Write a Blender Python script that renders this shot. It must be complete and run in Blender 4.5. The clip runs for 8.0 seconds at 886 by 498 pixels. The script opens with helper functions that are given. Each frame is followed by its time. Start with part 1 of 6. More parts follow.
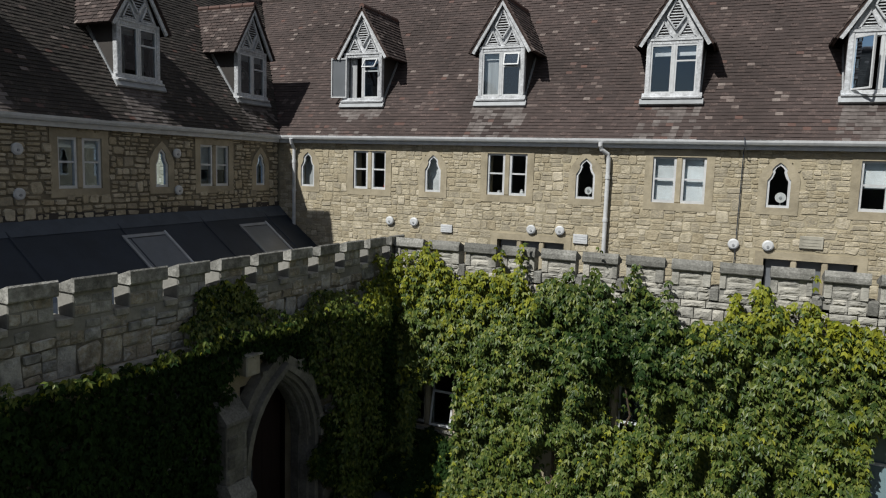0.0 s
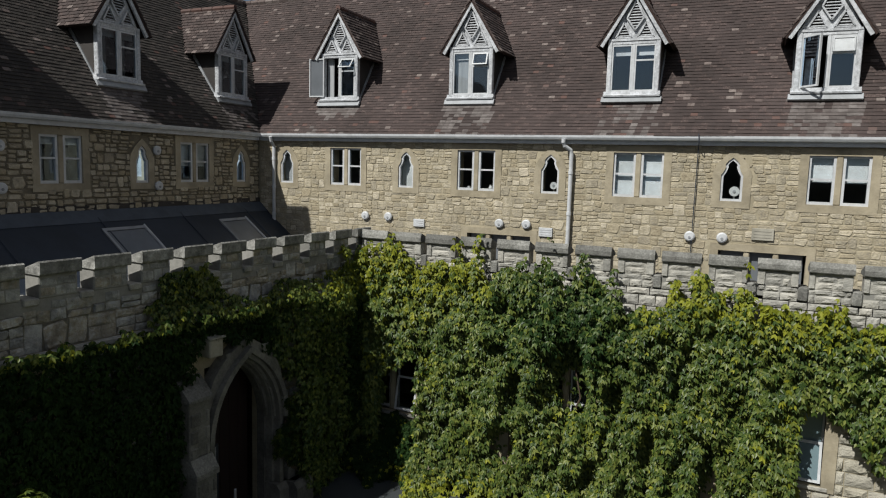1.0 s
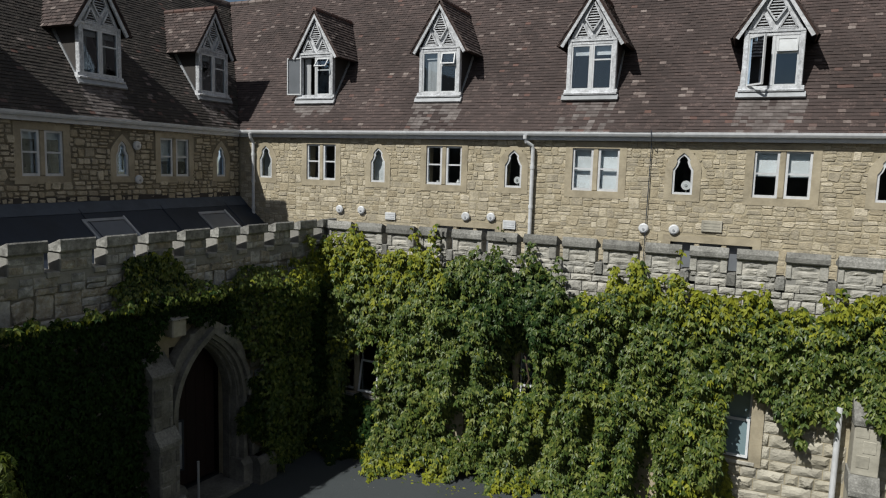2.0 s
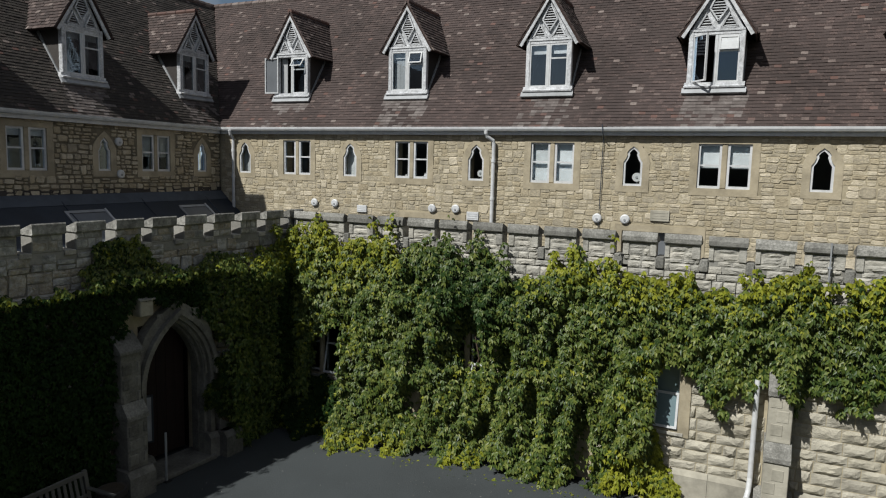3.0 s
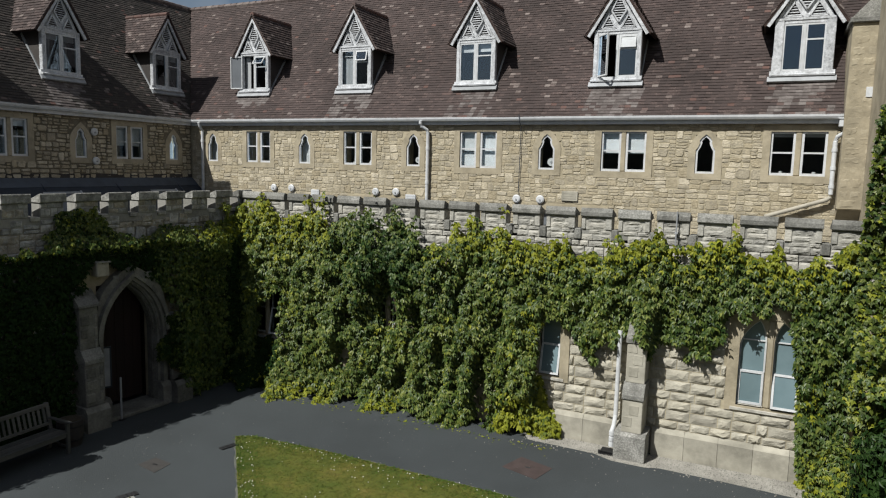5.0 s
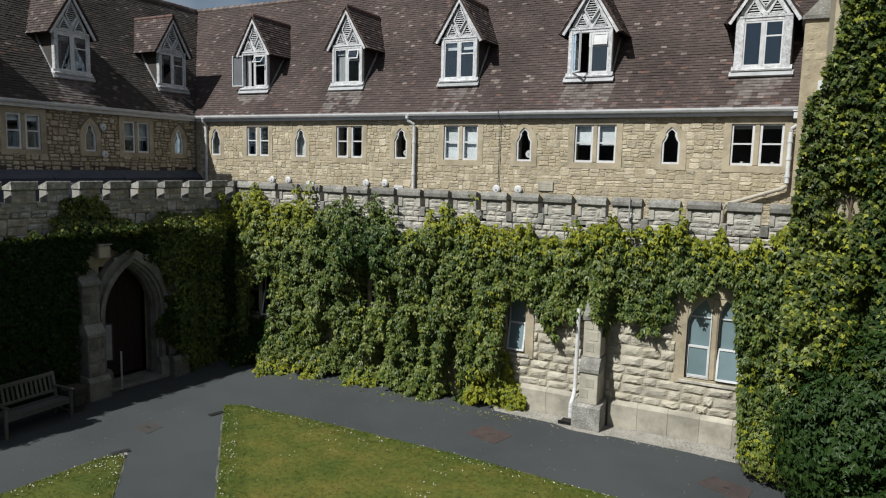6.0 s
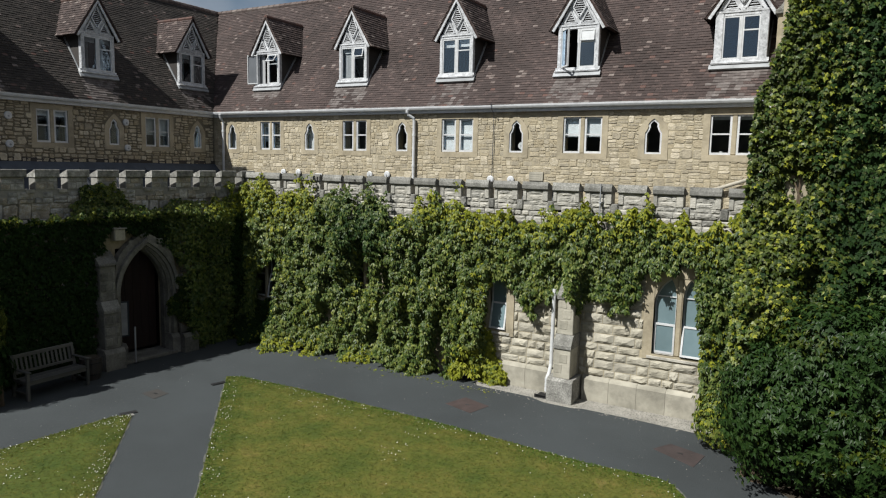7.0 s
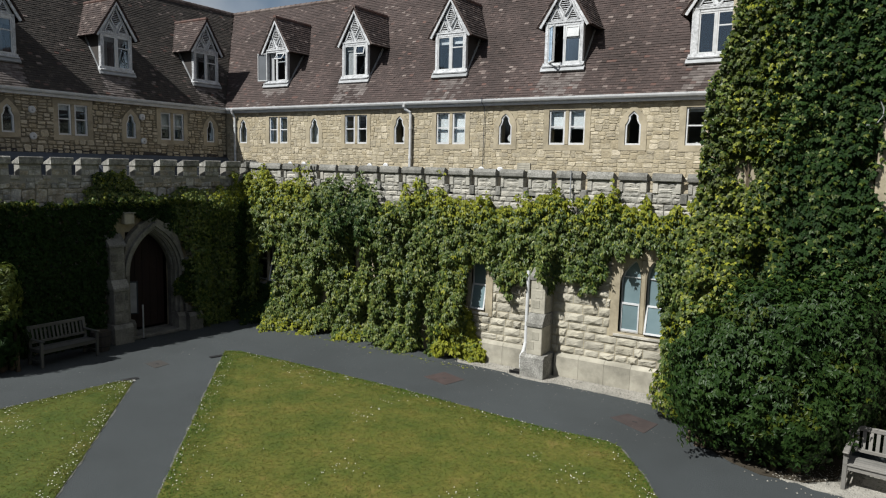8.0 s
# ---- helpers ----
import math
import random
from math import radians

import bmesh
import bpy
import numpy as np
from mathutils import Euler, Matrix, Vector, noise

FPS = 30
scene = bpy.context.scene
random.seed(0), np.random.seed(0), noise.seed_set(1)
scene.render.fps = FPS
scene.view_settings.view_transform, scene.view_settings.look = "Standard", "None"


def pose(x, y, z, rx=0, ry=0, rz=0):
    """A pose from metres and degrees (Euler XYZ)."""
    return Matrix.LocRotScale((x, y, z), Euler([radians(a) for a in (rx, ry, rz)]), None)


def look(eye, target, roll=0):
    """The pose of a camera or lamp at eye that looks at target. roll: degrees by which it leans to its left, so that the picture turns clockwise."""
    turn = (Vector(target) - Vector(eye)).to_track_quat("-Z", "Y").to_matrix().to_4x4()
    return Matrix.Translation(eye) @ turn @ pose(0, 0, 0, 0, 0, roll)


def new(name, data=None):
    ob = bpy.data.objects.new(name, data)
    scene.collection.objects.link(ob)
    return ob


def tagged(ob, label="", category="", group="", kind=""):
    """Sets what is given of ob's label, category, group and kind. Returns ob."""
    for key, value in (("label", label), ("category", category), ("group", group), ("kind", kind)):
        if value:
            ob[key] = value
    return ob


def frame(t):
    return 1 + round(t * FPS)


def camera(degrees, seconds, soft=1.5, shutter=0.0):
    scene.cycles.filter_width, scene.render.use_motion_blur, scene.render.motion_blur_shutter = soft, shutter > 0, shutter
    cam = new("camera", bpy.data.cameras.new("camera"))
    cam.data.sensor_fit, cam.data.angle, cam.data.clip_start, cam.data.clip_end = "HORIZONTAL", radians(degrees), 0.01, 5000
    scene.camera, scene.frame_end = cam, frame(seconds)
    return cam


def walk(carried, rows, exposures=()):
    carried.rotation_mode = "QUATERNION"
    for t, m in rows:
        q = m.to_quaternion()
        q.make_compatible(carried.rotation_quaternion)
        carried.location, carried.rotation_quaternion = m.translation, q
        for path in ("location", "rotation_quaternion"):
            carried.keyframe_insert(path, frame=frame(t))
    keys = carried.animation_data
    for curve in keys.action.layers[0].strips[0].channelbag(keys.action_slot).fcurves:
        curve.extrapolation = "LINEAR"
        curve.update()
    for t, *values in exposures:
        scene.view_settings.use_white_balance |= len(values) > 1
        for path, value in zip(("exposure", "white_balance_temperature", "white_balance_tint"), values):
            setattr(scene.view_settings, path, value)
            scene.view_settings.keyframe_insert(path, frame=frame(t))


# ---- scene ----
cam = camera(65.8, 8.0, soft=1.15)
PATH = [
    (0, (-0.648, 0.009, 6.321), (-1.455, 1.823, 6.083), 1.7),
    (0.5, (-0.189, -0.111, 6.263), (-0.999, 1.702, 6.028), 1.6),
    (1, (0.335, -0.24, 6.228), (-0.479, 1.572, 5.992), 1.6),
    (1.5, (0.866, -0.375, 6.182), (0.049, 1.435, 5.946), 1.7),
    (3, (2.777, -0.91, 5.99), (1.942, 0.892, 5.754), 1.5),
    (3.5, (3.422, -1.132, 5.917), (2.584, 0.668, 5.681), 1.5),
    (4, (4.14, -1.398, 5.84), (3.298, 0.4, 5.602), 1.5),
    (4.5, (4.806, -1.654, 5.749), (3.959, 0.142, 5.512), 1.5),
    (6, (6.925, -2.472, 5.491), (6.017, -0.707, 5.249), 1.4),
    (6.5, (7.636, -2.664, 5.378), (6.686, -0.921, 5.135), 1.4),
    (7, (8.434, -2.859, 5.266), (7.439, -1.141, 5.021), 1.3),
    (7.5, (9.157, -3.033, 5.126), (8.127, -1.336, 4.883), 1.4),
    (8, (9.968, -3.157, 4.981), (8.901, -1.483, 4.738), 1.4),
]
walk(cam, [(t, look(eye, target, roll)) for t, eye, target, roll in PATH],
     exposures=[(0, 0.05), (1.5, 0.05), (3.5, 0.12), (4.5, 0.18), (6.5, 0.34), (8, 0.4)])

# ---- light ----
SUN_DIR = Vector((0.36, 0.80, -1.0)).normalized()
sun = new("sun", bpy.data.lights.new("sun", "SUN"))
sun.data.energy, sun.data.angle, sun.data.color = 5.0, radians(0.6), (0.985, 0.98, 0.935)
sun.matrix_world = look((0, 0, 30), Vector((0, 0, 30)) + SUN_DIR)
world = bpy.data.worlds.new("world")
scene.world = world
world.use_nodes = True
wn = world.node_tree
sky = wn.nodes.new("ShaderNodeTexSky")
sky.sky_type, sky.sun_disc = "NISHITA", False
sky.sun_elevation = math.asin(-SUN_DIR.z)
sky.sun_rotation = math.atan2(-SUN_DIR.x, -SUN_DIR.y)
wn.nodes["Background"].inputs["Strength"].default_value = 0.045
# fair-weather cloud over the blue
coord, puff, cut, cloud = (wn.nodes.new(k) for k in ("ShaderNodeTexCoord", "ShaderNodeTexNoise", "ShaderNodeValToRGB", "ShaderNodeMix"))
puff.inputs["Scale"].default_value, puff.inputs["Detail"].default_value = 3.2, 6.0
cut.color_ramp.elements[0].position, cut.color_ramp.elements[1].position = 0.42, 0.66
cloud.data_type = "RGBA"
cloud.inputs["B"].default_value = (8.5, 8.8, 9.2, 1)
drift = wn.nodes.new("ShaderNodeMapping")
drift.inputs["Location"].default_value = (1.3, 0.2, 0.5)
wn.links.new(coord.outputs["Generated"], drift.inputs["Vector"])
wn.links.new(drift.outputs["Vector"], puff.inputs["Vector"])
wn.links.new(puff.outputs["Fac"], cut.inputs["Fac"])
wn.links.new(cut.outputs["Color"], cloud.inputs["Factor"])
wn.links.new(sky.outputs["Color"], cloud.inputs["A"])
wn.links.new(cloud.outputs["Result"], wn.nodes["Background"].inputs["Color"])


# ---- materials ----
def material(name, colours, rough=0.8, metal=0.0, grain=18.0, stain=1.2, bump=0.25, spread=1.0, stain_amount=0.5, stretch=(1, 1, 1), bump_size=None, trans=0.0, spec=0.4):
    """colours: two to five stops, chosen piece by piece and by fine grain; a broad darker stain lies over them."""
    m = bpy.data.materials.new(name)
    m.use_nodes = True
    nt, nd = m.node_tree, m.node_tree.nodes
    b = nd["Principled BSDF"]
    geo, info = nd.new("ShaderNodeNewGeometry"), nd.new("ShaderNodeObjectInfo")
    mp = nd.new("ShaderNodeMapping")
    mp.inputs["Scale"].default_value = stretch
    nt.links.new(geo.outputs["Position"], mp.inputs["Vector"])

    def tex(scale, detail):
        n = nd.new("ShaderNodeTexNoise")
        n.inputs["Scale"].default_value, n.inputs["Detail"].default_value = scale, detail
        n.inputs["Roughness"].default_value = 0.62
        nt.links.new(mp.outputs["Vector"], n.inputs["Vector"])
        return n.outputs["Fac"]

    def calc(op, a, c):
        n = nd.new("ShaderNodeMath")
        n.operation = op
        for socket, value in zip(n.inputs, (a, c)):
            if isinstance(value, (int, float)):
                socket.default_value = value
            else:
                nt.links.new(value, socket)
        return n.outputs[0]

    fine, broad = tex(grain, 4.0), tex(stain, 5.0)
    piece = calc("FRACT", calc("ADD", info.outputs["Random"], geo.outputs["Random Per Island"]), 0.0)
    pick = calc("ADD", calc("MULTIPLY", piece, spread), calc("MULTIPLY", fine, 1.0 - spread * 0.75))
    pick = calc("ADD", pick, calc("MULTIPLY", calc("SUBTRACT", fine, 0.5), 0.5))
    ramp = nd.new("ShaderNodeValToRGB")
    while len(ramp.color_ramp.elements) < len(colours):
        ramp.color_ramp.elements.new(0.5)
    for i, c in enumerate(colours):
        e = ramp.color_ramp.elements[i]
        e.position, e.color = i / max(1, len(colours) - 1), (*c, 1)
    nt.links.new(pick, ramp.inputs["Fac"])
    mix = nd.new("ShaderNodeMix")
    mix.data_type, mix.blend_type = "RGBA", "MULTIPLY"
    ramp2 = nd.new("ShaderNodeValToRGB")
    ramp2.color_ramp.elements[0].position, ramp2.color_ramp.elements[0].color = 0.36, (0.45, 0.45, 0.44, 1)
    ramp2.color_ramp.elements[1].position, ramp2.color_ramp.elements[1].color = 0.6, (1, 1, 1, 1)
    nt.links.new(broad, ramp2.inputs["Fac"])
    mix.inputs["Factor"].default_value = stain_amount
    nt.links.new(ramp.outputs["Color"], mix.inputs["A"])
    nt.links.new(ramp2.outputs["Color"], mix.inputs["B"])
    nt.links.new(mix.outputs["Result"], b.inputs["Base Color"])
    b.inputs["Roughness"].default_value, b.inputs["Metallic"].default_value = rough, metal
    b.inputs["Specular IOR Level"].default_value = spec
    if bump:
        bp = nd.new("ShaderNodeBump")
        bp.inputs["Strength"].default_value, bp.inputs["Distance"].default_value = bump, 0.02
        nt.links.new(tex(bump_size or grain * 1.7, 5.0), bp.inputs["Height"])
        nt.links.new(bp.outputs["Normal"], b.inputs["Normal"])
    if trans:
        out = nd["Material Output"]
        tr, ms = nd.new("ShaderNodeBsdfTranslucent"), nd.new("ShaderNodeMixShader")
        ms.inputs["Fac"].default_value = trans
        nt.links.new(mix.outputs["Result"], tr.inputs["Color"])
        nt.links.new(b.outputs["BSDF"], ms.inputs[1])
        nt.links.new(tr.outputs["BSDF"], ms.inputs[2])
        nt.links.new(ms.outputs["Shader"], out.inputs["Surface"])
    return m


RUBBLE = material("rubble_limestone", [(0.22, 0.18, 0.118), (0.36, 0.303, 0.205), (0.43, 0.368, 0.258), (0.34, 0.30, 0.228), (0.47, 0.408, 0.292), (0.56, 0.495, 0.38)], 0.92, grain=20, stain=5.5, bump=1.0, spread=0.8, stain_amount=0.5)
MORTAR = material("lime_mortar", [(0.32, 0.276, 0.19), (0.44, 0.383, 0.272)], 0.95, grain=18, stain=1.3, spread=0.2, stain_amount=0.6)
DARKMORTAR = material("dark_lime_mortar", [(0.13, 0.112, 0.08), (0.24, 0.208, 0.15)], 0.95, grain=18, stain=1.3, spread=0.2, stain_amount=0.6)
ASHLAR = material("dressed_bath_stone", [(0.31, 0.262, 0.18), (0.37, 0.318, 0.225), (0.41, 0.358, 0.262)], 0.88, grain=14, stain=1.8, bump=0.3, spread=0.5, stain_amount=0.6)
GREYSTONE = material("weathered_grey_limestone", [(0.22, 0.213, 0.195), (0.34, 0.328, 0.295), (0.42, 0.405, 0.362), (0.48, 0.455, 0.40)], 0.92, grain=14, stain=4.5, bump=0.9, spread=0.8, stain_amount=0.7)
SIDESTONE = material("squared_grey_and_tan_limestone", [(0.22, 0.218, 0.208), (0.35, 0.35, 0.336), (0.46, 0.455, 0.43), (0.36, 0.315, 0.24), (0.52, 0.51, 0.475)], 0.92, grain=13, stain=5.0, bump=1.0, spread=0.8, stain_amount=0.9)
GREYMORTAR = material("grey_lime_mortar", [(0.22, 0.213, 0.195), (0.33, 0.32, 0.29)], 0.95, grain=18, stain=1.3, spread=0.2, stain_amount=0.6)
# doorway and pier stone, coloured darker to deepen the shade around the arch
DOORSTONE = material("shade_darkened_limestone", [(0.07, 0.068, 0.06), (0.13, 0.126, 0.113), (0.19, 0.184, 0.163), (0.26, 0.25, 0.22)], 0.92, grain=20, stain=2.2, bump=0.7, spread=0.7, stain_amount=0.75)
SIDECAP = material("rough_weathered_cap_stone", [(0.10, 0.099, 0.09), (0.21, 0.206, 0.19), (0.34, 0.333, 0.305), (0.56, 0.55, 0.51)], 0.93, grain=13, stain=6.0, bump=1.0, spread=0.4, stain_amount=0.9)
CAPSTONE = material("lichened_cap_stone", [(0.10, 0.098, 0.09), (0.17, 0.166, 0.152), (0.24, 0.235, 0.215), (0.40, 0.39, 0.36)], 0.93, grain=32, stain=4.0, bump=0.7, spread=0.45, stain_amount=0.7)
ROCKFACE = material("rock_faced_limestone", [(0.33, 0.30, 0.235), (0.41, 0.38, 0.305), (0.46, 0.43, 0.355), (0.37, 0.345, 0.285)], 0.92, grain=22, stain=3.5, bump=1.0, stain_amount=0.5)
PLINTH = material("pale_plinth_stone", [(0.31, 0.292, 0.24), (0.41, 0.385, 0.32)], 0.9, grain=9, stain=1.6, bump=0.35, stain_amount=0.7)
TILE = material("brown_clay_tile", [(0.030, 0.0235, 0.0225), (0.050, 0.037, 0.034), (0.064, 0.046, 0.042), (0.058, 0.043, 0.040), (0.084, 0.058, 0.052), (0.15, 0.115, 0.104)], 0.88, grain=26, stain=0.55, bump=0.6, spread=0.5, stain_amount=0.7)
# west tiles: mossy hue, and darkened for the shadow on that slope
MOSSTILE = material("mossy_shaded_clay_tile", [(0.020, 0.0185, 0.0165), (0.032, 0.028, 0.025), (0.044, 0.036, 0.032), (0.040, 0.036, 0.030), (0.062, 0.049, 0.043), (0.13, 0.11, 0.095)], 0.9, grain=24, stain=0.7, bump=0.6, spread=0.5, stain_amount=0.7)
PALETILE = material("lime_streaked_tile", [(0.070, 0.055, 0.051), (0.11, 0.092, 0.086), (0.19, 0.168, 0.158)], 0.85, grain=10, stain=3.0, bump=0.3, spread=0.5)
LICHEN = material("lichened_tile", [(0.078, 0.058, 0.052), (0.125, 0.095, 0.086), (0.22, 0.185, 0.168)], 0.9, grain=30, stain=6.0, bump=0.3, spread=0.6)
REDTILE = material("red_ridge_tile", [(0.085, 0.050, 0.042), (0.115, 0.062, 0.050), (0.10, 0.066, 0.058)], 0.8, grain=18, stain=1.5)
DECK = material("roof_felt", [(0.035, 0.022, 0.018), (0.05, 0.03, 0.025)], 0.95, grain=12, spread=0.2)
WHITE = material("white_gloss_paint", [(0.49, 0.50, 0.51), (0.59, 0.60, 0.61)], 0.45, grain=8, stain=4, bump=0.05, spread=0.4, stain_amount=0.25)
CREAM = material("grimy_cream_paint", [(0.30, 0.275, 0.22), (0.42, 0.39, 0.325)], 0.7, grain=12, stain=5, bump=0.1, spread=0.3, stain_amount=0.4)
WORN = material("flaking_white_paint", [(0.17, 0.173, 0.18), (0.42, 0.43, 0.45), (0.60, 0.61, 0.63), (0.70, 0.71, 0.725)], 0.75, grain=22, stain=6.0, bump=0.5, spread=0.25, stain_amount=0.6)
LEAD = material("weathered_lead", [(0.24, 0.25, 0.26), (0.33, 0.34, 0.355)], 0.6, 0.0, grain=9, stain=2.5, bump=0.15)
DARKLEAD = material("dark_slate_sheet", [(0.016, 0.022, 0.033), (0.030, 0.040, 0.058)], 0.5, grain=5, stain=1.0, bump=0.15)
FLASHING = material("blue_grey_flashing", [(0.05, 0.062, 0.082), (0.085, 0.10, 0.125)], 0.5, grain=6, stain=2.0, bump=0.15)
DARKWOOD = material("dark_cheek_boards", [(0.03, 0.026, 0.024), (0.055, 0.048, 0.044)], 0.85, grain=12)
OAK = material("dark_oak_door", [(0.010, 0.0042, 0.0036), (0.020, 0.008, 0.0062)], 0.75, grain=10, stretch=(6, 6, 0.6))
TEAK = material("silvered_teak", [(0.12, 0.118, 0.11), (0.18, 0.172, 0.16), (0.22, 0.208, 0.192)], 0.8, grain=14, bump=0.3)
# darker copy of the teak for the bench standing in shade
SHADETEAK = material("shade_darkened_teak", [(0.055, 0.057, 0.054), (0.085, 0.085, 0.079), (0.11, 0.107, 0.099)], 0.8, grain=14, bump=0.3)
ASPHALT = material("grey_asphalt", [(0.021, 0.025, 0.027), (0.044, 0.051, 0.054), (0.077, 0.084, 0.087)], 0.9, grain=70, stain=0.35, bump=0.5, spread=0.0, stain_amount=0.42)
GRASS = material("dry_lawn", [(0.032, 0.054, 0.005), (0.064, 0.084, 0.008), (0.104, 0.104, 0.014), (0.19, 0.138, 0.042)], 0.95, grain=1.2, stain=9.0, bump=0.5, spread=0.0, stain_amount=0.4, bump_size=60)
LUSH = material("lush_lawn", [(0.024, 0.048, 0.004), (0.046, 0.072, 0.006), (0.074, 0.090, 0.010), (0.13, 0.11, 0.03)], 0.95, grain=1.2, stain=9.0, bump=0.5, spread=0.0, stain_amount=0.4, bump_size=60)
LUSHBLADE = material("lush_grass_blade", [(0.038, 0.062, 0.005), (0.056, 0.080, 0.006), (0.088, 0.098, 0.011), (0.17, 0.13, 0.038)], 0.8, grain=1.2, stain=9.0, bump=0, spread=0.4, stain_amount=0.4, trans=0.3)
RIMBLADE = material("green_rim_grass_blade", [(0.030, 0.072, 0.005), (0.046, 0.096, 0.007), (0.070, 0.120, 0.010), (0.11, 0.14, 0.018)], 0.8, grain=1.2, stain=9.0, bump=0, spread=0.4, stain_amount=0.4, trans=0.3)
BLADE = material("grass_blade", [(0.046, 0.074, 0.006), (0.070, 0.098, 0.008), (0.118, 0.120, 0.015), (0.23, 0.165, 0.048)], 0.8, grain=1.2, stain=9.0, bump=0, spread=0.4, stain_amount=0.4, trans=0.3)
DAISY = material("daisy_petal", [(0.75, 0.75, 0.70), (0.82, 0.82, 0.78)], 0.8, bump=0)
GRAVEL = material("pale_gravel", [(0.15, 0.142, 0.126), (0.28, 0.266, 0.236), (0.40, 0.382, 0.34)], 0.95, grain=55, stain=2, bump=0.8, spread=0.7)
GRIT = material("pale_grit", [(0.075, 0.078, 0.072), (0.12, 0.12, 0.108), (0.19, 0.18, 0.155)], 0.95, grain=40, stain=1.5, bump=0.6, spread=0.0, stain_amount=0.6)
EARTH = material("dark_soil", [(0.03, 0.024, 0.016), (0.06, 0.047, 0.03)], 0.95, grain=20, bump=0.6, spread=0.0)
RUST = material("rusty_iron_cover", [(0.045, 0.036, 0.035), (0.068, 0.046, 0.042)], 0.88, grain=14, stain=4)
DULL = material("dull_iron_cover", [(0.030, 0.030, 0.029), (0.050, 0.046, 0.043)], 0.88, grain=14, stain=5)
IRON = material("dark_cast_iron", [(0.02, 0.02, 0.021), (0.04, 0.04, 0.042)], 0.6, 0.4, grain=20)
PLASTER = material("room_plaster", [(0.20, 0.19, 0.17), (0.25, 0.24, 0.22)], 0.9, grain=3, spread=0.2)
BLIND = material("white_roller_blind", [(0.72, 0.74, 0.75), (0.78, 0.79, 0.80)], 0.8, grain=3, bump=0.03, spread=0.3, trans=0.2)
CURTAIN = material("pale_net_curtain", [(0.38, 0.39, 0.40), (0.55, 0.56, 0.57)], 0.9, grain=3, bump=0.1, spread=0.3, stretch=(8, 8, 0.4), trans=0.2)
# brown sheet added behind the west lancets to keep their panes dark
DARKBACKING = material("dark_brown_backing", [(0.035, 0.029, 0.024), (0.07, 0.057, 0.046)], 0.9, grain=3, bump=0.1, spread=0.3, stretch=(8, 8, 0.4))
STEM = material("vine_stem", [(0.07, 0.05, 0.032), (0.12, 0.09, 0.06)], 0.9, grain=20)
LEAF = material("creeper_leaf", [(0.024, 0.050, 0.010), (0.052, 0.086, 0.015), (0.098, 0.130, 0.023), (0.168, 0.190, 0.040)], 0.44, grain=1.3, stain=0.9, bump=0, spread=0.9, stain_amount=0.35, trans=0.12, spec=0.3)
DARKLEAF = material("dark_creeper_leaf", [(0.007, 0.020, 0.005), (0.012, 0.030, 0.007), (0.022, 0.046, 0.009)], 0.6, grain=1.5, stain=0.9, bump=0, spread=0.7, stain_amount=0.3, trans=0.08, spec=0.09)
YELLOWLEAF = material("yellowing_leaf", [(0.105, 0.135, 0.012), (0.165, 0.190, 0.016), (0.260, 0.268, 0.026), (0.145, 0.168, 0.018)], 0.5, grain=1.5, stain=1.2, bump=0, spread=0.7, stain_amount=0.15, trans=0.2, spec=0.2)
MIDLEAF = material("blue_green_creeper_leaf", [(0.015, 0.036, 0.009), (0.032, 0.060, 0.014), (0.060, 0.092, 0.021), (0.106, 0.138, 0.034)], 0.43, grain=1.3, stain=0.9, bump=0, spread=0.8, stain_amount=0.3, trans=0.10, spec=0.26)
BUSHLEAF = material("laurel_leaf", [(0.008, 0.024, 0.005), (0.016, 0.037, 0.008), (0.031, 0.058, 0.013)], 0.45, grain=1.5, stain=1.0, bump=0, spread=0.7, stain_amount=0.3, trans=0.06, spec=0.15)
TOWERLEAF = material("deep_green_creeper_leaf", [(0.011, 0.024, 0.0035), (0.023, 0.039, 0.0045), (0.043, 0.061, 0.006), (0.078, 0.095, 0.010)], 0.46, grain=1.3, stain=0.7, bump=0, spread=0.75, stain_amount=0.3, trans=0.10, spec=0.17)


def glass(name, tint, rough=0.02, ior=1.5):
    m = bpy.data.materials.new(name)
    m.use_nodes = True
    nt, nd = m.node_tree, m.node_tree.nodes
    nd.remove(nd["Principled BSDF"])
    tr, gl, ms, fr = nd.new("ShaderNodeBsdfTransparent"), nd.new("ShaderNodeBsdfGlossy"), nd.new("ShaderNodeMixShader"), nd.new("ShaderNodeFresnel")
    tr.inputs["Color"].default_value = (*tint, 1)
    gl.inputs["Roughness"].default_value = rough
    # blue of the reflected sky is put into the gloss colour
    gl.inputs["Color"].default_value = (0.66, 0.83, 1.0, 1)
    fr.inputs["IOR"].default_value = ior
    nt.links.new(fr.outputs["Fac"], ms.inputs["Fac"])
    nt.links.new(tr.outputs["BSDF"], ms.inputs[1])
    nt.links.new(gl.outputs["BSDF"], ms.inputs[2])
    nt.links.new(ms.outputs["Shader"], nd["Material Output"].inputs["Surface"])
    return m


GLASS = glass("window_glass", (0.82, 0.86, 0.86))
DOUBLEGLASS = glass("double_glazing", (0.80, 0.84, 0.86), 0.03, 2.3)
# opaque grey panes; on the open casement the grey stands in for reflected sky
GREYGLASS = material("opaque_grey_glass", [(0.11, 0.12, 0.13), (0.16, 0.17, 0.185)], 0.3, grain=3, bump=0.05, spread=0.3, stain_amount=0.3, spec=0.6)
FROSTED = material("obscured_glass", [(0.13, 0.19, 0.21), (0.17, 0.235, 0.255)], 0.25, grain=3, bump=0.06, spread=0.3, stain_amount=0.2, spec=0.6)


